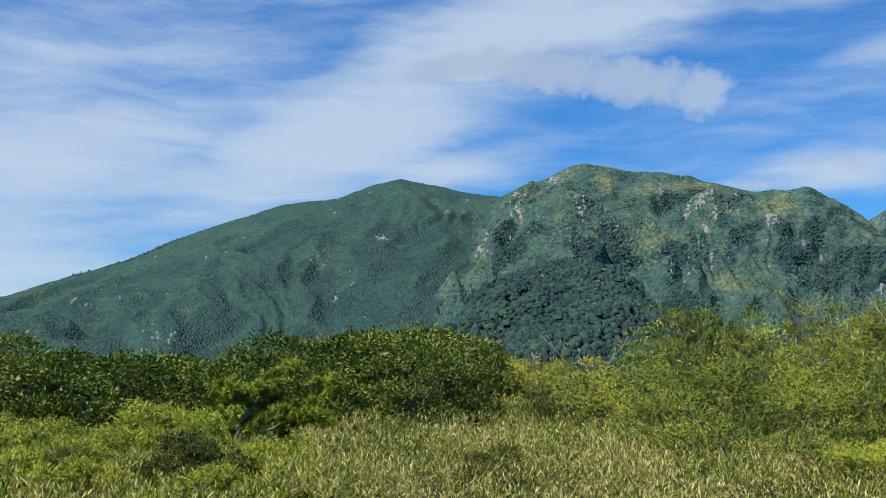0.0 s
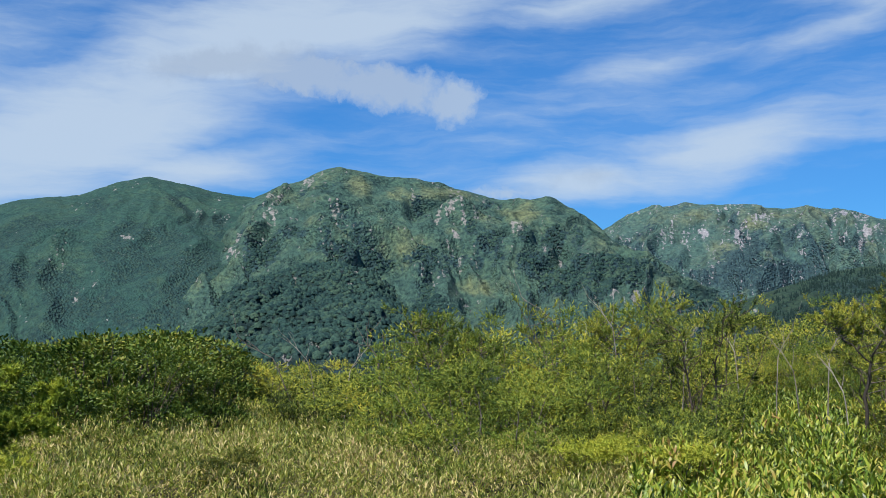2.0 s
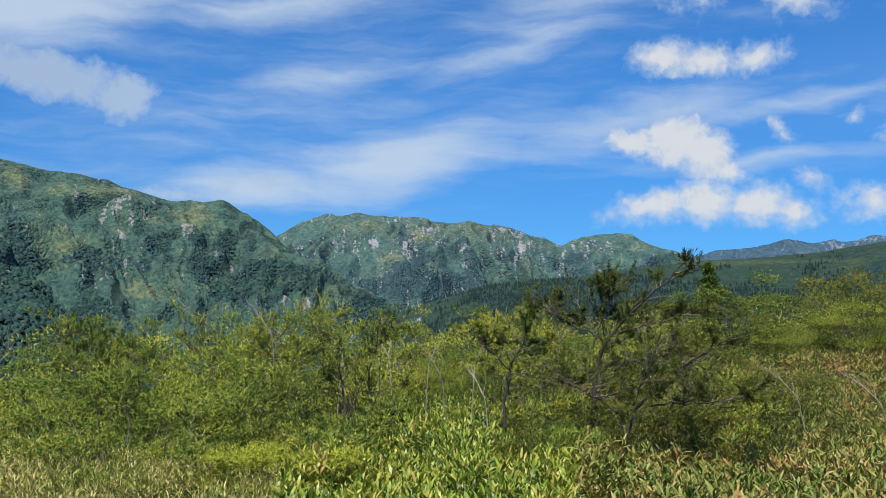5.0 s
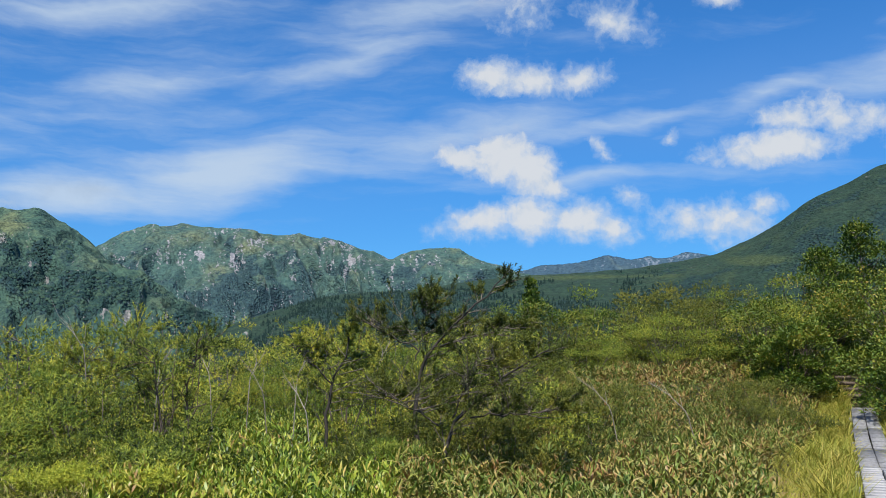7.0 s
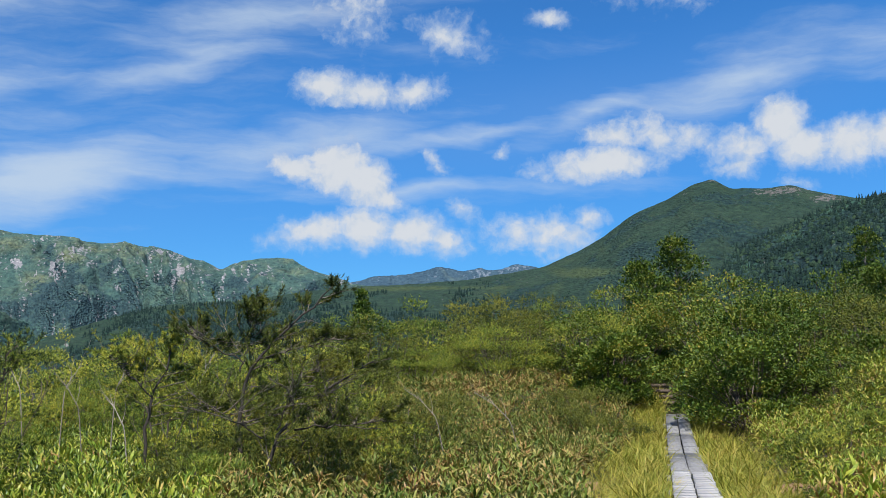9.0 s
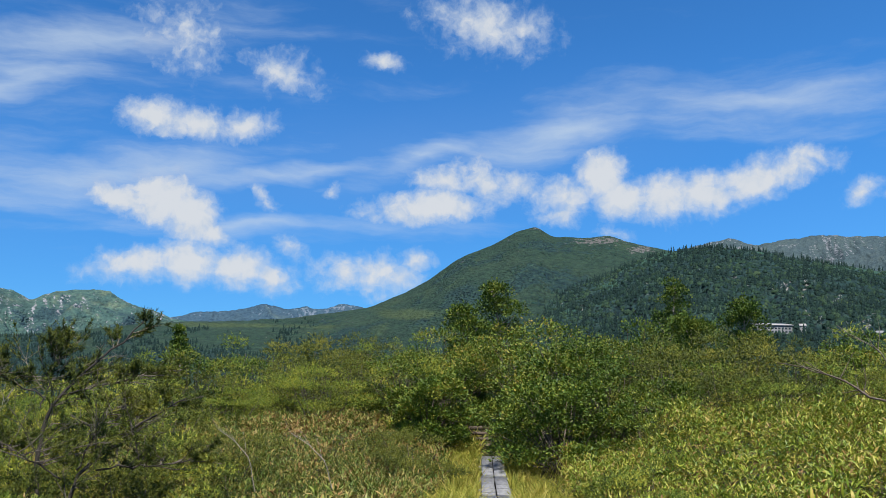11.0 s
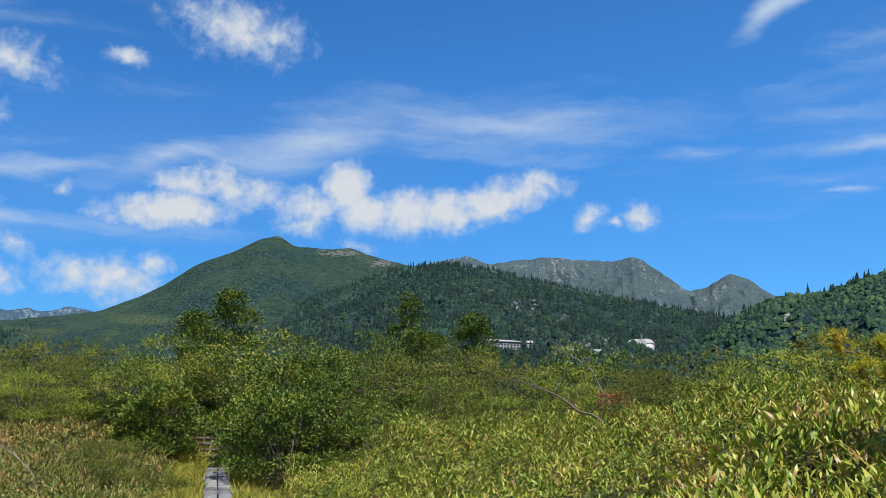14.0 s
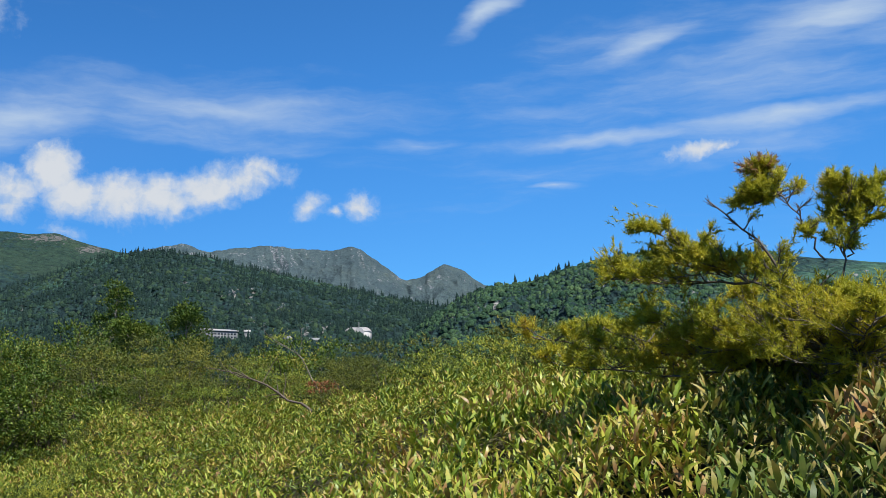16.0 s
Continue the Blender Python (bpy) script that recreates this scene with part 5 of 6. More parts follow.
small_tree(r, 62.2, 45, 7.15, 2.7, "small dark green broadleaf tree with a loose crown", 0.05)
small_tree(r, 60.6, 44, 5.95, 2.6, "lower ragged broadleaf tree beside a taller one", -0.1)
small_tree(r, 70.7, 50, 7.15, 2.1, "narrow upright dark green tree above the bushes")
small_tree(r, 74.5, 48, 6.15, 3.2, "round-crowned green tree above the bushes", 0.15)
small_tree(r, 72.4, 47, 5.3, 3.6, "broad low tree between two taller ones")
small_tree(r, 45.0, 36, 4.7, 0.9, "thin young tree above the pines", 0.15)

# the big leafy bush beside the boardwalk, and the bushes that close over the path
for az, d, top, half, lbl in ((65.2, 26.0, 2.9, 1.65, "big bright green leafy bush leaning over the boardwalk"), (58.3, 29.8, 3.3, 1.05, "tall light green bush at the edge of the path"),
                              (60.8, 38.5, 4.0, 1.2, "dark bush closing over the end of the path"), (63.6, 31.5, 3.2, 1.0, "leafy bush above the wooden steps"), (60.2, 37.6, 3.0, 0.8, "low bush behind the wooden steps")):
    place = on_ground(az, d)
    h = EYE + d * math.tan(radians(top)) - place.z
    lobes = []
    for i in range(18):
        a, q = i * 2.4, half * (0.1 + 0.8 * math.sqrt((i + 0.5) / 18))
        lobes.append((q * math.cos(a), q * math.sin(a), h * r.uniform(0.16, 0.82) * (1.1 - 0.35 * q / half), half * r.uniform(0.25, 0.38), h * r.uniform(0.13, 0.2)))
    lobes += [(half * 0.8 * math.cos(i), half * 0.8 * math.sin(i), h * r.uniform(0.04, 0.2), half * 0.32, h * 0.13) for i in range(13)]
    wood, crown = bush(r, lobes, 14000, 0.08, 0.027, 16)
    plant("leafy_bush", wood, crown, BARK, LIGHTLEAF, "crown", place, lbl, "bush")


def sight(az, el, d):
    return polar(az, d, EYE + d * math.tan(radians(el)))


# sparse leaning pines with bare grey limbs
def leaning(name, az, d, tips, label, needle=NEEDLE, shoots=16, density=34, count=7, length=0.042, width=0.0045, radius=0.016, bark=BARK, low=0.0, bare=0.4, bald=(), body=(), fill=2600, packed=0.2):
    """A pine whose stems reach to given bearings and heights (degrees) at given distances."""
    base = on_ground(az, d, low)
    rr_ = np.random.default_rng(int(abs(az) * 10) + 3)
    stems = []
    for a, e, dist, sag in tips:
        tip = polar(a, dist, EYE + dist * math.tan(radians(e))) - base
        t = np.linspace(0, 1, 8)[:, None]
        line = np.array(tip) * t + np.array((0, 0, 1.0)) * (np.sin(t * math.pi) * sag) + rr_.normal(0, 0.035, (8, 3)) * np.sin(t * math.pi)
        stems.append(line)
    wood, crown = pine(rr_, stems, shoots, density, count, length, width, radius, bare, bald, packed)
    if body:
        lobes = [(*(sight(a, e, dist) - base), rx, rz) for a, e, dist, rx, rz in body]
        w2, c2 = pine_mound(rr_, lobes, fill, count, length, width, 6, 0.012, packed)
        wood, crown = joined([wood, w2]), joined([crown, c2])
    return plant(name, wood, crown, bark, needle, "needles", base, label, "pine")


def wind_pine(az, d, stems, label, seed, needle=DARKNEEDLE, limbs=18, reach=0.8, thick=0.024, leafy_share=0.55, push=(0.6, -0.35, 0.05), name="leaning_pine", bark=DARKBARK, count=7, length=0.046, width=0.0045, shares=(), crowded=8, withered=(), spray=(0.2, 0.45), spans=()):
    """A pine bent by the wind. stems: lines of bearings, heights (degrees) and distances; level grey limbs stand off them, needled towards their ends."""
    rw = np.random.default_rng(seed)
    base = on_ground(az, d)
    trunk, twigs, spots, ways = [], [], [], []
    for number, line in enumerate(stems):
        share = shares[number] if shares else leafy_share
        p = np.array(([(0, 0, -0.1)] if not trunk else []) + [list(sight(*q) - base) for q in line])
        t = np.linspace(0, len(p) - 1, 16)
        p = np.stack([np.interp(t, np.arange(len(p)), p[:, k]) for k in range(3)], 1)
        p[1:-1] = 0.25 * p[:-2] + 0.5 * p[1:-1] + 0.25 * p[2:] + rw.normal(0, 0.012, (14, 3))
        size = np.linalg.norm(p[-1] - p[0])
        trunk.append(tube(p, np.linspace(thick, thick * 0.22, 16) * (0.6 + 0.25 * size) * (0.55 if trunk else 1.0), 7))
        for k in range(limbs):
            u = 0.18 + 0.8 * (k + rw.uniform(0, 1)) / limbs
            at, way = along(p, u)
            a = rw.uniform(0, 6.283)
            out = unit(np.array((math.cos(a), math.sin(a), rw.uniform(-0.1, 0.3))) + np.array(push) + 0.3 * way)
            ln = (spans[number] if spans else reach) * rw.uniform(0.4, 1.1) * (1.15 - 0.75 * u)
            br = limb(rw, at, out, ln, 0.12, 0.13, 6)
            twigs.append(tube(br, np.linspace(0.007, 0.003, 7), 4))
            green = (u > 0.75 and share > 0) or rw.random() < share
            for _ in range(9):
                q, e = along(br, rw.uniform(0.15, 1.0))
                tw = limb(rw, q, unit(e + rw.normal(0, 0.55, 3) * (1, 1, 0.6)), ln * rw.uniform(*spray), 0.25, 0.14, 3)
                twigs.append(tube(tw, np.linspace(0.003, 0.0015, 4), 3))
                if green:
                    for _ in range(crowded):
                        c, g = along(tw, rw.uniform(0.35, 1.0))
                        g = unit(g + rw.normal(0, 0.5, 3) + (0, 0, 0.35))
                        spots.append(c + g * rw.uniform(0.0, 0.05))
                        ways.append(g)
        for _ in range(26 if share > 0 else 0):
            spots.append(p[-1] + rw.normal(0, 0.07, 3))
            ways.append(unit(way + rw.normal(0, 0.5, 3)))
    ob = thing(name, base, label, "pine")
    piece("trunk", mesh_from("trunk", *joined(trunk), bark, True), ob, "bent trunk and main limbs")
    piece("twig", mesh_from("twig", *joined(twigs), DRYWOOD, True), ob, "bare grey twigs")
    spots, ways = np.array(spots), np.array(ways)
    piece("needles", mesh_from("needles", *needles(rw, spots, ways, count, length, width, 1.1, 0.1), needle), ob)
    if withered:
        n = unit(rw.normal(0, 1, (90, 3)))
        at = np.array(sight(*withered) - base) + n * rw.uniform(0.3, 1.0, (90, 1)) * (0.16, 0.16, 0.08)
        piece("withered_needles", mesh_from("withered_needles", *needles(rw, at, unit(n + (0, 0, 0.4)), count, length, width, 1.1, 0.1), WITHERED), ob, "withered reddish-brown needles")
    return ob


wind_pine(40.3, 13.0, (((40.6, -3.4, 13.0), (42.0, -1.7, 13.0), (44.0, -0.2, 13.0), (46.2, 1.0, 13.0)), ((41.8, -2.6, 13.0), (44.4, -2.4, 12.9), (46.8, -2.2, 12.8)), ((40.2, -3.0, 13.0), (38.4, -1.8, 13.1), (37.0, -1.2, 13.2)), ((40.9, -2.6, 13.1), (41.8, -0.4, 13.2), (43.0, 0.8, 13.3))),
          "leaning dwarf pine with a dark trunk and bare grey twigs", 5, limbs=20, reach=0.9, leafy_share=0.4)
wind_pine(39.1, 14.6, (((39.0, -1.2, 14.6), (39.6, 0.8, 14.6), (41.6, 2.8, 14.6), (43.9, 4.9, 14.6)), ((39.0, 0.4, 14.6), (39.6, 2.4, 14.7), (39.3, 3.9, 14.8)), ((39.2, 0.8, 14.6), (37.2, 1.9, 14.7), (36.0, 2.6, 14.8)), ((39.8, 1.0, 14.6), (42.0, 1.6, 14.5), (44.6, 2.2, 14.5))),
          "tall dwarf pine whose dark trunk bends away from the wind", 8, limbs=20, reach=0.85, leafy_share=0.7)
wind_pine(34.3, 15.0, (((34.4, -2.4, 15.0), (34.7, -0.6, 15.0), (35.4, 0.6, 15.0), (35.6, 2.2, 15.0)), ((34.6, -0.8, 15.0), (33.4, 0.4, 15.1), (32.4, 1.2, 15.2))),
          "small crooked pine with a dark bare trunk", 11, NEEDLE, limbs=18, reach=0.8, leafy_share=0.85)
leaning("leaning_pine", 26.4, 15.2, ((27.8, 1.5, 15.2, -0.1), (25.6, 0.8, 15.0, 0.1)), "small dark-stemmed pine at the edge of the bamboo grass", radius=0.024, bare=0.45, shoots=22, body=((27.6, 1.1, 15.4, 0.6, 0.2), (26.4, 0.8, 15.5, 0.55, 0.2), (28.8, 0.8, 15.4, 0.5, 0.18)), fill=700)
leaning("leaning_pine", 35.0, 17.5, ((36.2, 2.4, 17.5, -0.1), (34.0, 1.6, 17.8, 0.2), (37.5, 1.2, 17.2, 0.1), (33.2, 0.2, 17.0, 0.2)), "crooked dwarf pine with a dark bare stem")
leaning("leaning_pine", 14.2, 17.0, ((11.6, 1.3, 17.0, 0.15), (13.2, 0.9, 17.2, 0.1), (14.6, 0.6, 17.5, 0.1), (15.5, 0.0, 17, 0.2)), "dwarf pine with a long level branch", needle=GREENNEEDLE, shoots=26, bare=0.2)
leaning("leaning_pine", 20.5, 17.0, ((17.8, 1.4, 17.0, 0.1), (21.5, 1.2, 17.2, 0.1), (24.9, 2.2, 17.5, 0.0), (22.8, 1.1, 17, 0.2)), "dwarf pine with thin branches standing out of the thicket", needle=GREENNEEDLE, shoots=26, bare=0.2)
wind_pine(-11.2, 12.4, (((-10.6, -4.7, 12.4), (-10.0, -3.6, 12.4), (-9.3, -2.7, 12.4), (-8.4, -1.8, 12.4), (-7.6, -1.2, 12.4)), ((-9.6, -4.9, 12.3), (-8.4, -4.0, 12.3), (-6.6, -3.0, 12.3), (-5.4, -2.0, 12.3)), ((-9.8, -3.5, 12.4), (-10.8, -2.8, 12.5), (-11.3, -2.3, 12.6)), ((-8.3, -4.0, 12.3), (-7.1, -4.0, 12.2), (-6.3, -3.7, 12.2))),
          "leaning young pine with a pale bare stem and bright needles", 21, SPRAY, limbs=24, reach=0.34, leafy_share=0.8, push=(0.2, 0.0, 0.15), bark=GREYBARK, length=0.045, width=0.006, crowded=14)
# the old pine close by: a few long limbs of their own, and a low fan of needled boughs below them
rf = np.random.default_rng(71)
boughs = []
for k in range(20):
    a = 92.5 + 23.5 * (k + rf.uniform(0, 1)) / 20
    e = rf.uniform(2.4, 5.2) if a < 101 else rf.uniform(-0.6, 5.8)
    d = 10.2 - (a - 92.5) * 0.13 + rf.uniform(-0.4, 0.6) if a < 108 else rf.uniform(7.2, 8.8)
    boughs.append(((107.9, 2.9, 8.2), (0.5 * a + 54.0, 0.5 * e + rf.uniform(0.2, 1.2), 0.5 * d + 4.1), (a, e, d)))
wind_pine(108.9, 8.2, [((107.6, 2.5, 8.2), (106.7, 4.7, 8.3), (104.9, 7.6, 8.4), (102.0, 10.4, 8.4)), ((107.4, 7.1, 8.4), (106.5, 8.8, 8.4), (105.3, 11.1, 8.4), (104.7, 11.7, 8.4)), ((105.7, 10.6, 8.4), (104.9, 10.3, 8.4), (103.9, 10.1, 8.4)),
                       ((108.0, 5.3, 8.4), (108.6, 9.3, 8.5), (108.1, 10.7, 8.5)), ((108.4, 7.2, 8.5), (109.3, 9.1, 8.5), (109.6, 10.3, 8.5)), ((106.8, 4.0, 8.3), (103.0, 7.2, 8.7), (98.5, 9.3, 8.9)), ((105.0, 6.0, 8.5), (102.6, 6.6, 8.8), (99.7, 7.6, 9.0)), ((103.7, 6.2, 8.7), (99.0, 6.4, 9.3), (96.7, 6.8, 9.6))] + boughs,
          "large old dwarf pine with spreading limbs and yellowish needles", 33, OLDNEEDLE, limbs=22, reach=0.56, thick=0.019, push=(0.0, 0.0, 0.3), name="near_pine", bark=BARK, count=13, length=0.046, width=0.0032, crowded=5, spray=(0.3, 0.65),
          shares=[0.0, 0.12, 0.7, 0.6, 0.8, 0.75, 0.7, 0.75] + [0.78] * 20, spans=[0.3, 0.22, 0.26, 0.3, 0.3, 0.32, 0.4, 0.45] + [0.54] * 20, withered=(104.6, 11.9, 8.4))


# ---- bamboo grass and sedge ----
def blades(r, spots, ways, length, width, bend):
    """Long leaves of two halves that taper to a point and bend over, four triangles each."""
    c = len(spots)
    side = unit(np.cross(ways, unit(r.normal(0, 0.5, (c, 3)) + (0, 0, 1.0))))
    up = np.cross(side, ways)
    a = spots + ways * length * 0.40 - up * bend * length * 0.12
    b = spots + ways * length * 0.72 - up * bend * length * 0.42
    tip = spots + ways * length * 0.94 - up * bend * length * 0.80
    v = np.stack([spots, a - side * width, a + side * width, b - side * width * 0.8, b + side * width * 0.8, tip], 1).reshape(-1, 3)
    i = np.arange(c)[:, None] * 6
    return v, np.concatenate([i + (0, 1, 2), i + (1, 3, 4), i + (1, 4, 2), i + (3, 5, 4)], 0)


def simple_blades(r, spots, ways, length, width, bend):
    """The same leaves seen from farther off: a folded lozenge."""
    c = len(spots)
    side = unit(np.cross(ways, unit(r.normal(0, 0.5, (c, 3)) + (0, 0, 1.0))))
    up = np.cross(side, ways)
    mid = spots + ways * length * 0.5
    v = np.stack([spots, mid - side * width, spots + ways * length * 0.95 - up * bend * length * 0.35, mid + side * width], 1).reshape(-1, 3)
    i = np.arange(c)[:, None] * 4
    return v, np.concatenate([i + (0, 1, 2), i + (0, 2, 3)], 0)


SOIL = ((67.6, 16.2, 0.75), (58.2, 14.4, 0.8), (56.8, 16.5, 0.45))  # bare soil: bearing, distance, size


def bamboo(name, label, az0, az1, d0, d1, density, seed, length=(0.15, 0.26), build=simple_blades, mat=SASA, tall=0.36, broad=1.0, stand=1.0):
    r = np.random.default_rng(seed)
    area = 0.5 * math.radians(az1 - az0) * (d1 ** 2 - d0 ** 2)
    n = int(area * density / 5)
    d = np.sqrt(r.uniform(d0 ** 2, d1 ** 2, n))
    az = r.uniform(az0, az1, n)
    x, y = d * np.sin(np.radians(az)), d * np.cos(np.radians(az))
    edge = np.interp(az, EDGE[:, 0], EDGE[:, 1]) + 2.6 + r.uniform(-1, 1, n)
    gap = np.abs(beside(x, y))
    thick = fbm(x / 1.0, y / 1.0, 3, 90)
    ok = (d < edge) & (gap > 1.35 + 0.5 * fbm(x / 2, y / 2, 2, 91)) & (r.uniform(0, 1, n) < 0.78 + 0.6 * thick)
    for a, e, size in SOIL:
        p = polar(a, e)
        ok &= np.hypot(x - p.x, y - p.y) > size * (0.75 + 0.3 * fbm(x / 0.5, y / 0.5, 2, 93))
    x, y, thick = x[ok], y[ok], thick[ok]
    z = ground_z(x, y)
    top = (tall + 0.26 * thick + 0.14 * fbm(x / 4, y / 4, 2, 92)) * r.uniform(0.55, 1.15, len(x))
    # each stalk ends in a fan of five leaves: some stand, some spread, one hangs lower down
    k = 5
    spots = np.repeat(np.stack([x, y, z + top], 1), k, 0)
    c = len(spots)
    number = np.tile(np.arange(k), len(x))
    ang = np.repeat(r.uniform(0, 6.283, len(x)), k) + number * 2.2 + r.normal(0, 0.4, c)
    lift = np.array((3.6, 2.2, 1.5, 1.0, 0.5))[number] * stand * r.uniform(0.6, 1.4, c)
    ways = unit(np.stack([np.cos(ang), np.sin(ang), lift], 1))
    drop = np.array((0.0, 0.02, 0.04, 0.07, 0.2))[number] * r.uniform(0.4, 1.3, c)
    spots = spots + r.normal(0, 0.012, (c, 3)) - np.array((0, 0, 1.0)) * drop[:, None]
    ln = np.repeat(r.uniform(*length, len(x)), k)[:, None] * r.uniform(0.75, 1.2, (c, 1))
    v, f = build(r, spots, ways, ln, ln * broad * r.uniform(0.075, 0.11, (c, 1)), r.uniform(0.2, 1.0, (c, 1)))
    part_way = (0, 0.4, 0.4, 0.75, 0.75, 1.0) if build is blades else (0, 0.5, 1.0, 0.5)
    return tagged(new(name, mesh_from(name, v, f, mat, values={"tip": np.tile(part_way, c)})), label, "bamboo grass", kind="stuff")


bamboo("bamboo_grass", "short dry-tipped bamboo grass on the open moor", -30, 23, 8.5, 14, 2100, 41, (0.04, 0.085), simple_blades, PALESASA)
bamboo("bamboo_grass", "pale short bamboo grass before the dark shrubs", -30, 23, 14, 24, 800, 46, (0.06, 0.105), simple_blades, PALESASA)
bamboo("bamboo_grass", "knee-high bamboo grass with dry tips near the path", 38, 60, 8.5, 14, 1500, 47, (0.08, 0.14), blades)
bamboo("bamboo_grass", "fresh green bamboo grass with broad pale-edged leaves", 23, 38, 8.5, 15, 2000, 49, (0.065, 0.125), blades, FRESH_SUNLIT, 0.4, 1.15, 1.5)
bamboo("bamboo_grass", "fresh bamboo grass reaching into the dwarf pines", 23, 38, 15, 26, 700, 50, (0.08, 0.14), simple_blades, FRESH_SUNLIT, 0.36, 1.1, 0.7)
bamboo("bamboo_grass", "knee-high bamboo grass among dwarf pines", 38, 60, 14, 27, 700, 42, (0.08, 0.14), stand=0.7)
bamboo("bamboo_grass", "pale bamboo grass on a rise before the bushes", 40, 60, 27, 36, 380, 43, (0.11, 0.18), stand=0.6)
bamboo("bamboo_grass", "bright bamboo grass with broad leaves on a bank", 62, 101, 5.5, 12, 1450, 44, (0.08, 0.155), blades, FRESH_SUNLIT, 0.48, 1.2, 1.5)
# darker leaf material, browner too, stands in for the pine's shade on the bank
bamboo("bamboo_grass", "tall bamboo grass with browning leaves below an old pine", 101, 118, 5.5, 12, 1500, 52, (0.08, 0.16), blades, SASA, 0.46, 1.2, 1.5)
bamboo("bamboo_grass", "yellowing bamboo grass on a low bank", 62, 112, 12, 25, 1050, 45, (0.07, 0.12), simple_blades, FRESH_SUNLIT, 0.58, 1.15, 0.6)

bamboo("bamboo_grass", "low trampled bamboo grass beside the boardwalk", -45, 62, 2.0, 8.5, 320, 48, (0.07, 0.13), simple_blades, PALESASA, 0.2)


def sedge(name, label, count, lo, hi, reach, seed):
    r = np.random.default_rng(seed)
    s = r.uniform(lo, hi, count)
    o = (0.31 + np.abs(r.normal(0, reach, count))) * np.where(r.uniform(0, 1, count) < 0.5, -1, 1)
    x = PATH_AT.x + s * PATH_WAY.x + o * PATH_WAY.y
    y = PATH_AT.y + s * PATH_WAY.y - o * PATH_WAY.x
    tuft = fbm(x / 0.5, y / 0.5, 2, 95)
    ang = r.uniform(0, 6.283, count)
    ways = unit(np.stack([np.cos(ang), np.sin(ang), r.uniform(0.8, 3.5, count)], 1))
    ln = (r.uniform(0.16, 0.36, count) * (1 + 0.6 * tuft))[:, None]
    v, f = blades(r, np.stack([x, y, ground_z(x, y)], 1), ways, ln, ln * 0.016, r.uniform(0.3, 1.3, (count, 1)))
    return tagged(new(name, mesh_from(name, v, f, SEDGE)), label, "grass", kind="stuff")


sedge("sedge_grass", "yellow-green sedge along both sides of the boardwalk", 30000, 7, 33, 0.62, 51)

# bare red soil beside the sedge
for az, d, size in SOIL:
    t = np.linspace(0, 2 * math.pi, 29)[:-1]
    p = polar(az, d)
    rad = size * (1 + 0.3 * perlin(np.cos(t) * 1.5 + az, np.sin(t) * 1.5))
    ring = np.stack([p.x + rad * np.cos(t), p.y + rad * np.sin(t)], 1)
    inner = np.stack([p.x + rad * 0.5 * np.cos(t), p.y + rad * 0.5 * np.sin(t)], 1)
    xy = np.concatenate([ring, inner, [[p.x, p.y]]])
    z = ground_z(xy[:, 0], xy[:, 1]) + np.concatenate([np.full(28, -0.02), np.full(28, 0.05), [0.06]])
    i = np.arange(28)
    j = (i + 1) % 28
    f = np.concatenate([np.stack([i, j, j + 28], 1), np.stack([i, j + 28, i + 28], 1), np.stack([i + 28, j + 28, np.full(28, 56)], 1)])
    tagged(new("bare_soil", mesh_from("bare_soil", np.column_stack([xy, z]), f, CLAY, True)), "patch of bare reddish soil among the sedge", "soil", kind="structure")

# dead sticks
def stick(places, radius, label, twigs=3, bark=DRYWOOD):
    rr_ = np.random.default_rng(len(label))
    p = np.array([list(q) for q in places])
    t = np.linspace(0, len(p) - 1, 12)
    line = np.stack([np.interp(t, np.arange(len(p)), p[:, k]) for k in range(3)], 1) + rr_.normal(0, radius * 0.6, (12, 3))
    wood = [tube(line, np.linspace(radius, radius * 0.3, 12), 6)]
    for k in range(twigs):
        q, d = along(line, rr_.uniform(0.3, 0.95))
        br = limb(rr_, q, d + rr_.normal(0, 0.8, 3), rr_.uniform(0.3, 0.7), 0.3, 0.2, 4)
        wood.append(tube(br, np.linspace(radius * 0.45, radius * 0.15, 5), 4))
    base = Vector(line[0])
    v, f = joined(wood)
    ob = new("dead_branch", mesh_from("dead_branch", v - line[0], f, bark, True))
    ob.location = base
    return tagged(ob, label, "branch")


stick((sight(81.5, 0.3, 17.0), sight(80.9, 0.8, 17.2), sight(79.4, 1.55, 17.5), sight(78.4, 2.1, 17.7), sight(77.2, 2.5, 17.8), sight(76.0, 2.75, 18)), 0.022, "dark dead branch with pale twigs lying over the bushes", 9, BARK)
stick((on_ground(82.0, 19.5, 0.6), sight(80.99, 3.14, 19.5), sight(80.13, 3.7, 19.6), sight(78.94, 4.59, 19.7)), 0.014, "thin brown dead twig rising from the bushes", 3)
stick((on_ground(10.2, 19, 0.5), sight(10.0, -0.6, 19), sight(9.4, 0.2, 19), sight(9.4, 1.3, 19)), 0.017, "upright bleached dead branch above the thicket", 4)
stick((on_ground(5.5, 20, 0.5), sight(4.6, -0.6, 20), sight(3.4, 0.0, 20), sight(2.6, 0.6, 20)), 0.013, "thin dead branch reaching out of the thicket", 5)
stick((on_ground(20.0, 17, 0.9), sight(19.6, 0.9, 17), sight(18.6, 1.9, 17), sight(17.6, 2.5, 17)), 0.014, "thin dead branch above the dwarf pines", 4)

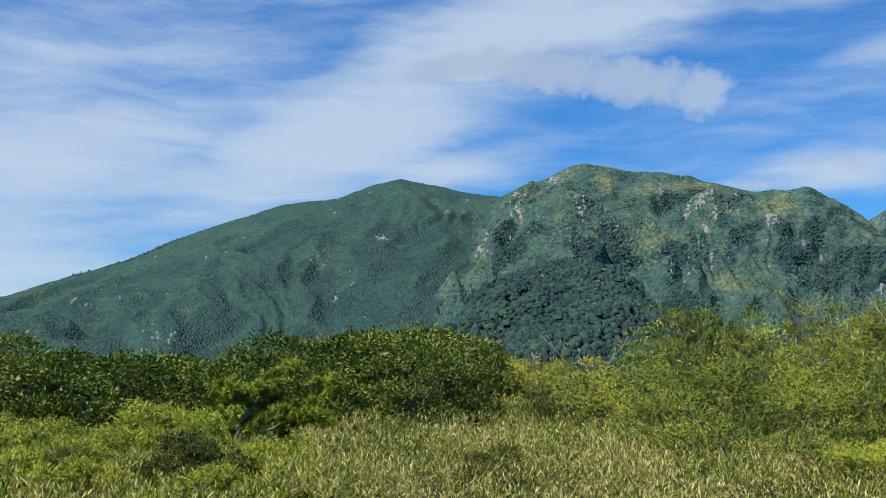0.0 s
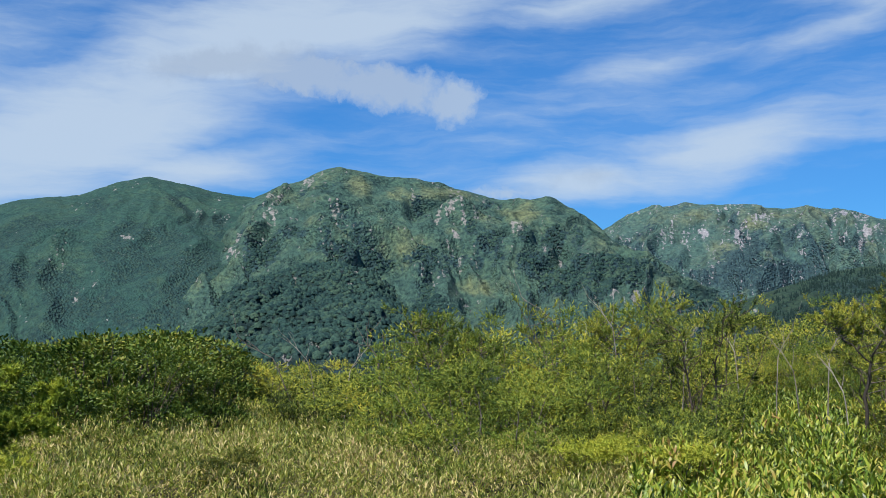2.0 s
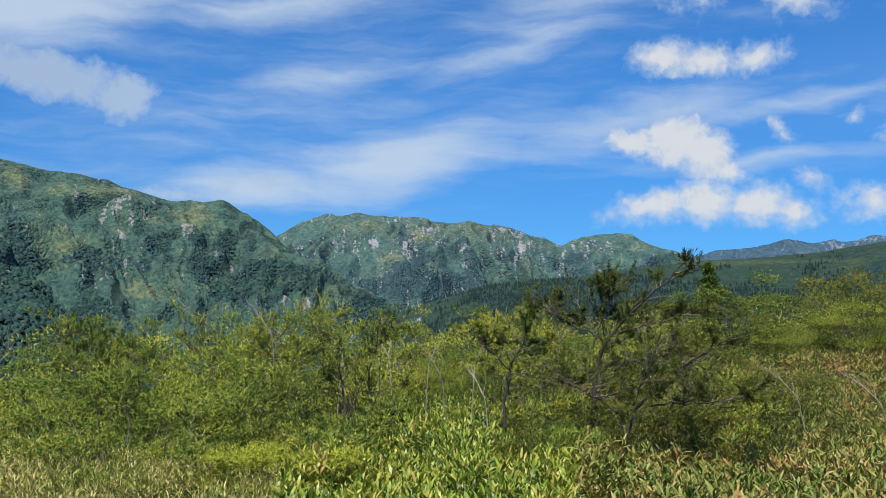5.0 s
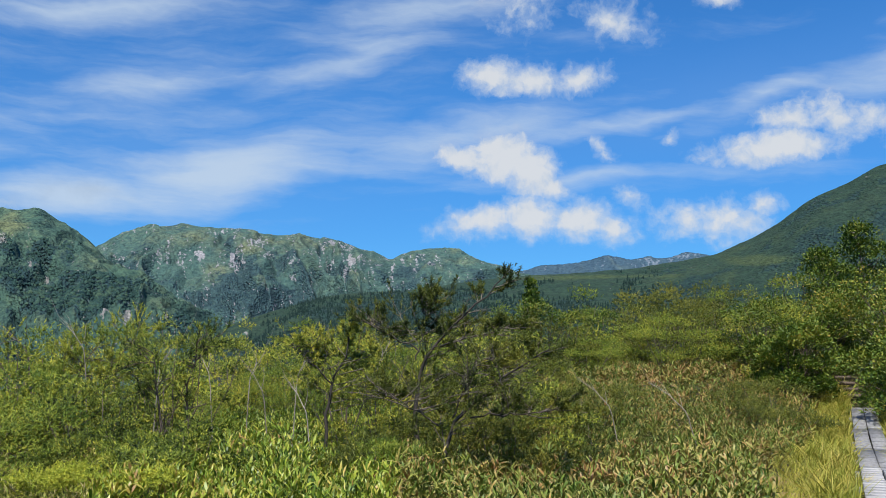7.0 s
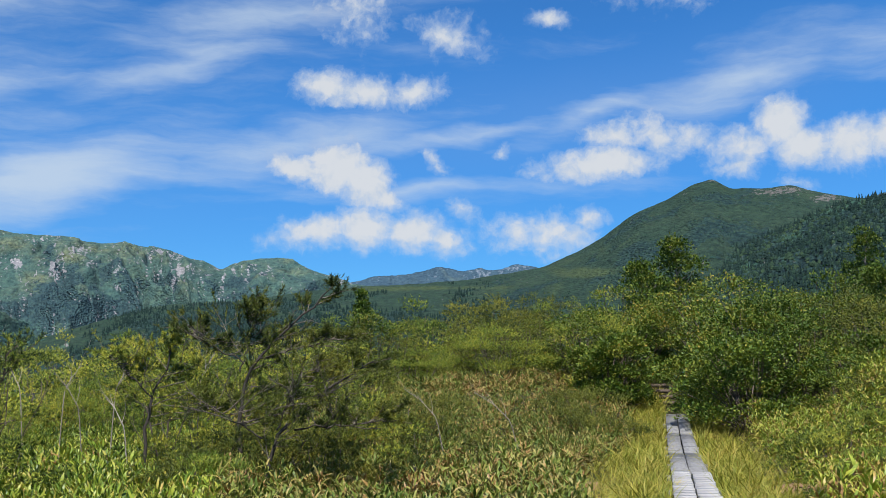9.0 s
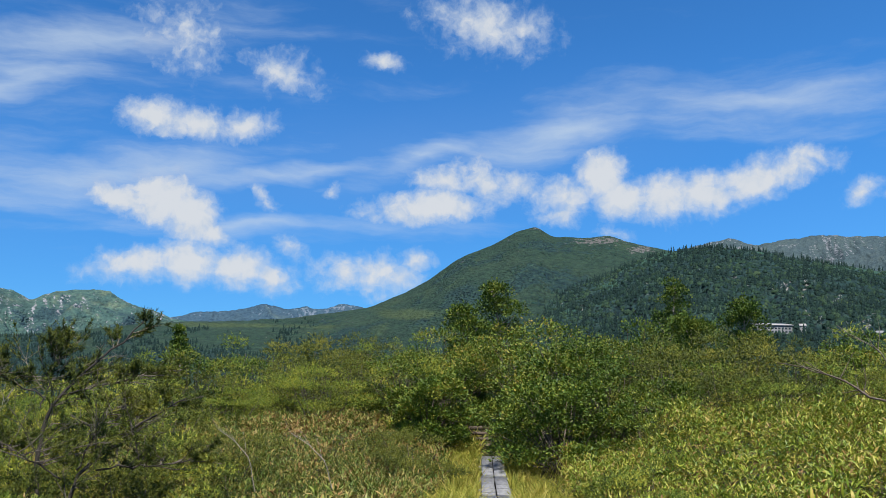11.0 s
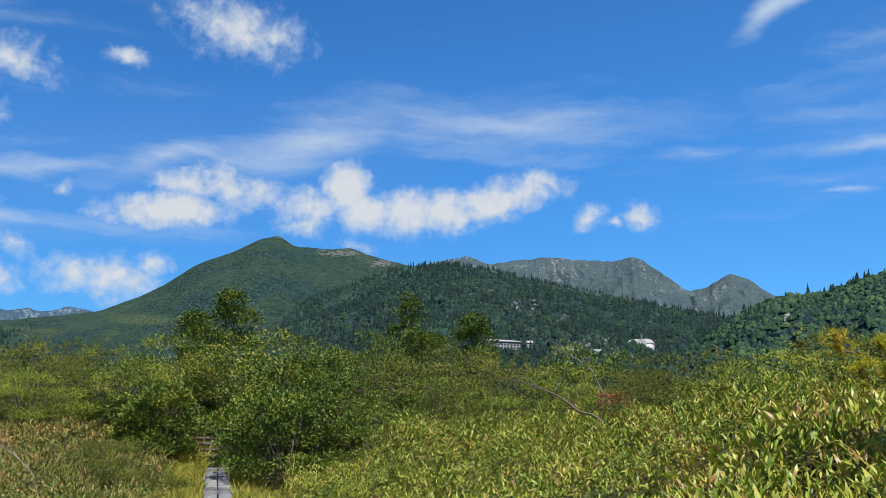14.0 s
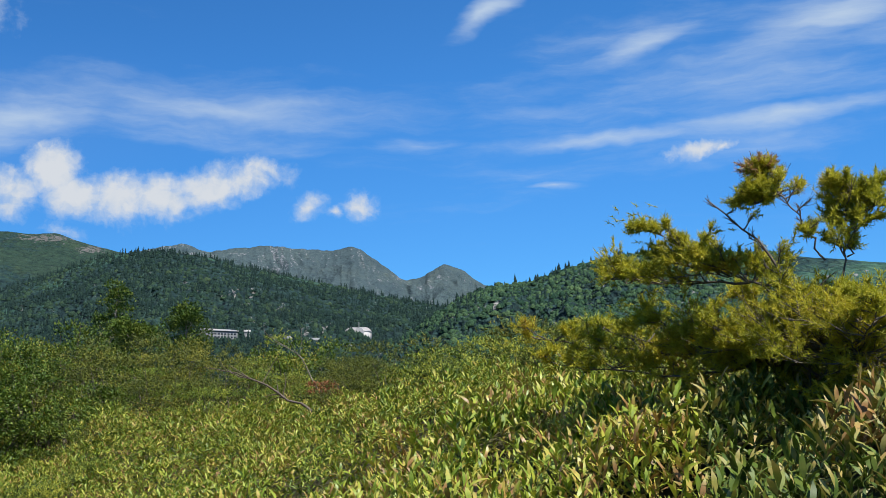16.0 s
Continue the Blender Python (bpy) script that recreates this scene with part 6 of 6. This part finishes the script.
# pale bare twigs that stand out of the dwarf pines
for az, d, top, tilt in ((25.6, 16.5, 1.6, 1.2), (28.6, 17.5, 1.2, -0.9), (30.2, 16.8, 0.9, 0.8), (31.4, 16.0, 0.2, -1.0), (32.6, 16.6, 1.0, 0.9), (33.6, 14.6, -0.8, -0.9), (6.8, 19.5, 0.7, -1.6), (8.2, 19.0, 0.2, 1.1), (22.6, 16.4, 2.4, -1.2), (36.8, 16.0, 1.4, 0.7), (49.5, 17.0, -0.6, -1.6), (53.4, 18.0, -0.8, -1.8)):
    stick((on_ground(az, d, 0.3), sight(az + 0.25 * tilt, top - 1.5, d), sight(az + 0.75 * tilt, top - 0.6, d + 0.1), sight(az + 1.3 * tilt, top, d + 0.1)), 0.009, "thin bare grey twig standing out of the pines", 4, GREYBARK)

# a small bush that has turned red
small = [(0.25 * math.cos(i * 2.4), 0.25 * math.sin(i * 2.4), r.uniform(1.0, 1.35), 0.18, 0.13) for i in range(7)]
red_place = on_ground(82.0, 18.6)
plant("red_bush", *bush(r, small, 900, 0.05, 0.016, 5, 0.006), BARK, REDLEAF, "crown", red_place, "small bush with red autumn leaves among pines", "bush", size=0.7)

# ---- the boardwalk ----
walkway = thing("boardwalk", (PATH_AT.x, PATH_AT.y, 0), "weathered grey plank boardwalk with cross battens", "boardwalk", turn=-PATH_AZ)


def slab(name, lo, hi):
    v, f = [], []
    box(v, f, lo, hi)
    return mesh_from(name, v, f, PLANK)


PLANK_MESH = slab("plank", (-0.13, 0.0, -0.05), (0.13, 3.96, 0.0))
BATTEN_MESH = slab("batten", (-0.12, -0.03, 0.0), (0.12, 0.03, 0.009))
SLAT_MESH = slab("slat", (-0.128, -0.075, 0.0), (0.128, 0.075, 0.028))
SLAT_MESH.materials[0] = PALEPLANK
BEARER_MESH = slab("bearer", (-0.34, -0.05, -0.16), (0.34, 0.05, -0.05))


def path_z(s):
    return 0.03 + 0.42 * float(smooth(s, 22, 29))


for k in range(-1, 7):
    s0, lift = 4.0 * k + 0.6, rnd.uniform(-0.015, 0.015)
    slope = math.degrees(math.atan2(path_z(s0 + 4) - path_z(s0), 4.0))
    for side in (-1, 1):
        b = piece("plank", PLANK_MESH, walkway)
        b.matrix_basis = pose(side * 0.14 + rnd.uniform(-0.008, 0.008), s0, path_z(s0) + lift + rnd.uniform(-0.008, 0.008), slope, rnd.uniform(-1, 1), rnd.uniform(-0.15, 0.15))
        close = s0 < 15
        for i in range(14 if close else 5):
            c = piece("slat" if close else "batten", SLAT_MESH if close else BATTEN_MESH, walkway)
            y = 0.12 + i * 0.285 if close else 0.3 + i * 0.84
            c.matrix_basis = b.matrix_basis @ pose(rnd.uniform(-0.01, 0.01), y, 0.0, 0, 0, rnd.uniform(-2, 2))
    for y in (0.0, 2.0):
        c = piece("bearer", BEARER_MESH, walkway)
        c.matrix_basis = pose(0, s0 + y + 0.1, path_z(s0 + y) + lift - 0.005)
steps = thing("path_steps", (PATH_AT.x + 29.6 * PATH_WAY.x, PATH_AT.y + 29.6 * PATH_WAY.y, 0.45), "wooden steps climbing into the bushes", "steps", turn=-PATH_AZ)
TREAD_MESH = slab("tread", (-0.21, -0.08, -0.10), (0.21, 0.08, 0.0))
TREAD_MESH.materials[0] = BARK
for k in range(7):
    c = piece("tread", TREAD_MESH, steps)
    c.matrix_basis = pose(rnd.uniform(-0.03, 0.03) - 0.10 * k, 0.3 + 0.85 * k, 0.10 + 0.155 * k, 0, rnd.uniform(-2, 2), rnd.uniform(-4, 4))

# ---- buildings on the hillside ----
def block(name, lo, hi, mat, parent, label=""):
    v, f = [], []
    box(v, f, lo, hi)
    return piece(name, mesh_from(name, v, f, mat), parent, label)


def on_slope(name, az, el, label, category, turn, group="", up=0.0):
    at = slope_point(az, el)
    return thing(name, at + Vector((0, 0, up)), label, category, group, turn, math.hypot(at.x, at.y) / 960)


def rings(sizes, cap=True):
    """Stacked rectangles (half width, half depth, height) joined into one skin."""
    v = [(sx * hx, sy * hy, z) for hx, hy, z in sizes for sx, sy in ((-1, -1), (1, -1), (1, 1), (-1, 1))]
    f = [(4 * k + i, 4 * k + (i + 1) % 4, 4 * k + 4 + (i + 1) % 4, 4 * k + 4 + i) for k in range(len(sizes) - 1) for i in range(4)]
    last = 4 * (len(sizes) - 1)
    return v, f + [(last, last + 1, last + 2, last + 3)] * cap + [(3, 2, 1, 0)]


hotel = on_slope("hotel_building", 76.35, 4.2, "pale four-storey hotel block among the trees", "hotel", -76.3 + 28, up=-4.5)
block("wall", (-16, -7, -18), (14, 7, 12), WALLWHITE, hotel)
v, f = [], []
box(v, f, (-16.8, -7.8, 12.0), (14.8, 7.8, 12.8))
for i in (4, 5, 6, 7):
    x, y, z = v[i]
    v[i] = (x, y, z + (2.6 if i in (6, 7) else 0.2))
piece("roof", mesh_from("roof", v, f, ROOFPALE), hotel, "pale pitched sheet roof")
v, f = [], []
box(v, f, (-0.95, -0.12, -0.75), (0.95, 0.12, 0.75))
WINDOW_MESH = mesh_from("window", v, f, PANE)
for floor in range(4):
    for i in range(9):
        c = piece("window", WINDOW_MESH, hotel)
        c.matrix_basis = pose(-14.2 + i * 3.2, -7.05, 1.4 + floor * 2.8)
    for i in range(4):
        c = piece("window", WINDOW_MESH, hotel)
        c.matrix_basis = pose(14.05, -4.8 + i * 3.2, 1.4 + floor * 2.8, 0, 0, 90)
annex = on_slope("hotel_annex", 77.75, 4.2, "small pale lodge beside the hotel", "building", -77.9, up=1.0)
block("wall", (-3, -4, -16), (3, 4, 5), WALLWHITE, annex)
piece("roof", mesh_from("roof", *rings(((3.6, 4.6, 5.0), (3.6, 4.6, 5.4), (3.0, 0.5, 7.4))), ROOFPALE), annex)

hall = on_slope("domed_hall", 83.8, 4.36, "white station hall with a faceted curved roof", "hall", -83.8 - 12, up=0.6)


piece("wall", mesh_from("wall", *rings(((10.8, 7.3, -7.5), (10.8, 7.3, 2.6))), HALLWHITE), hall)
piece("roof", mesh_from("roof", *rings(((11.2, 7.6, 2.6), (11.2, 7.6, 2.9), (10.2, 4.6, 5.0), (8.6, 2.0, 6.4), (6.4, 0.5, 7.0))), ROOFPALE), hall, "pale roof of flat facets")
gable_v = [(sx * hx, y, z) for y in (-8.4, -3.0) for sx, hx, z in ((-1, 4.2, -7.5), (1, 4.2, -7.5), (1, 4.2, 3.2), (1, 2.4, 5.6), (-1, 2.4, 5.6), (-1, 4.2, 3.2))]
gable = bpy.data.meshes.new("porch")
gable.from_pydata([(x + 2.5, y, z) for x, y, z in gable_v], [], [(0, 1, 2, 3, 4, 5), (11, 10, 9, 8, 7, 6)] + [(i, i + 6, (i + 1) % 6 + 6, (i + 1) % 6) for i in range(6)])
gable.materials.append(HALLWHITE)
piece("porch", gable, hall, "white gabled front")
v, f = tube([(1.0, -3, 5.0), (1.0, -3, 10.5), (1.0, -3, 11.4)], [0.55, 0.5, 0.5], 8)
piece("chimney", mesh_from("chimney", v, f, WALLWHITE, True), hall, "slim white chimney")
for i in range(4):
    c = piece("window", WINDOW_MESH, hall)
    c.matrix_basis = pose(-9.4 + i * 1.9, -7.35, 1.3) @ Matrix.Scale(0.7, 4)
for az, el, wd in ((79.9, 4.35, 3.5), (81.4, 4.3, 5)):
    lodge = on_slope("lodge", az, el, "small low lodge with a grey roof among trees", "lodge", -az + 12, "lodges below the hill", up=-3.6)
    block("wall", (-wd, -4, -8), (wd, 4, 1.6), WALLWHITE, lodge)
    piece("roof", mesh_from("roof", *rings(((wd + 0.7, 4.8, 1.6), (wd + 0.7, 4.8, 1.9), (wd * 0.85, 0.4, 4.2))), ROOFDARK), lodge)
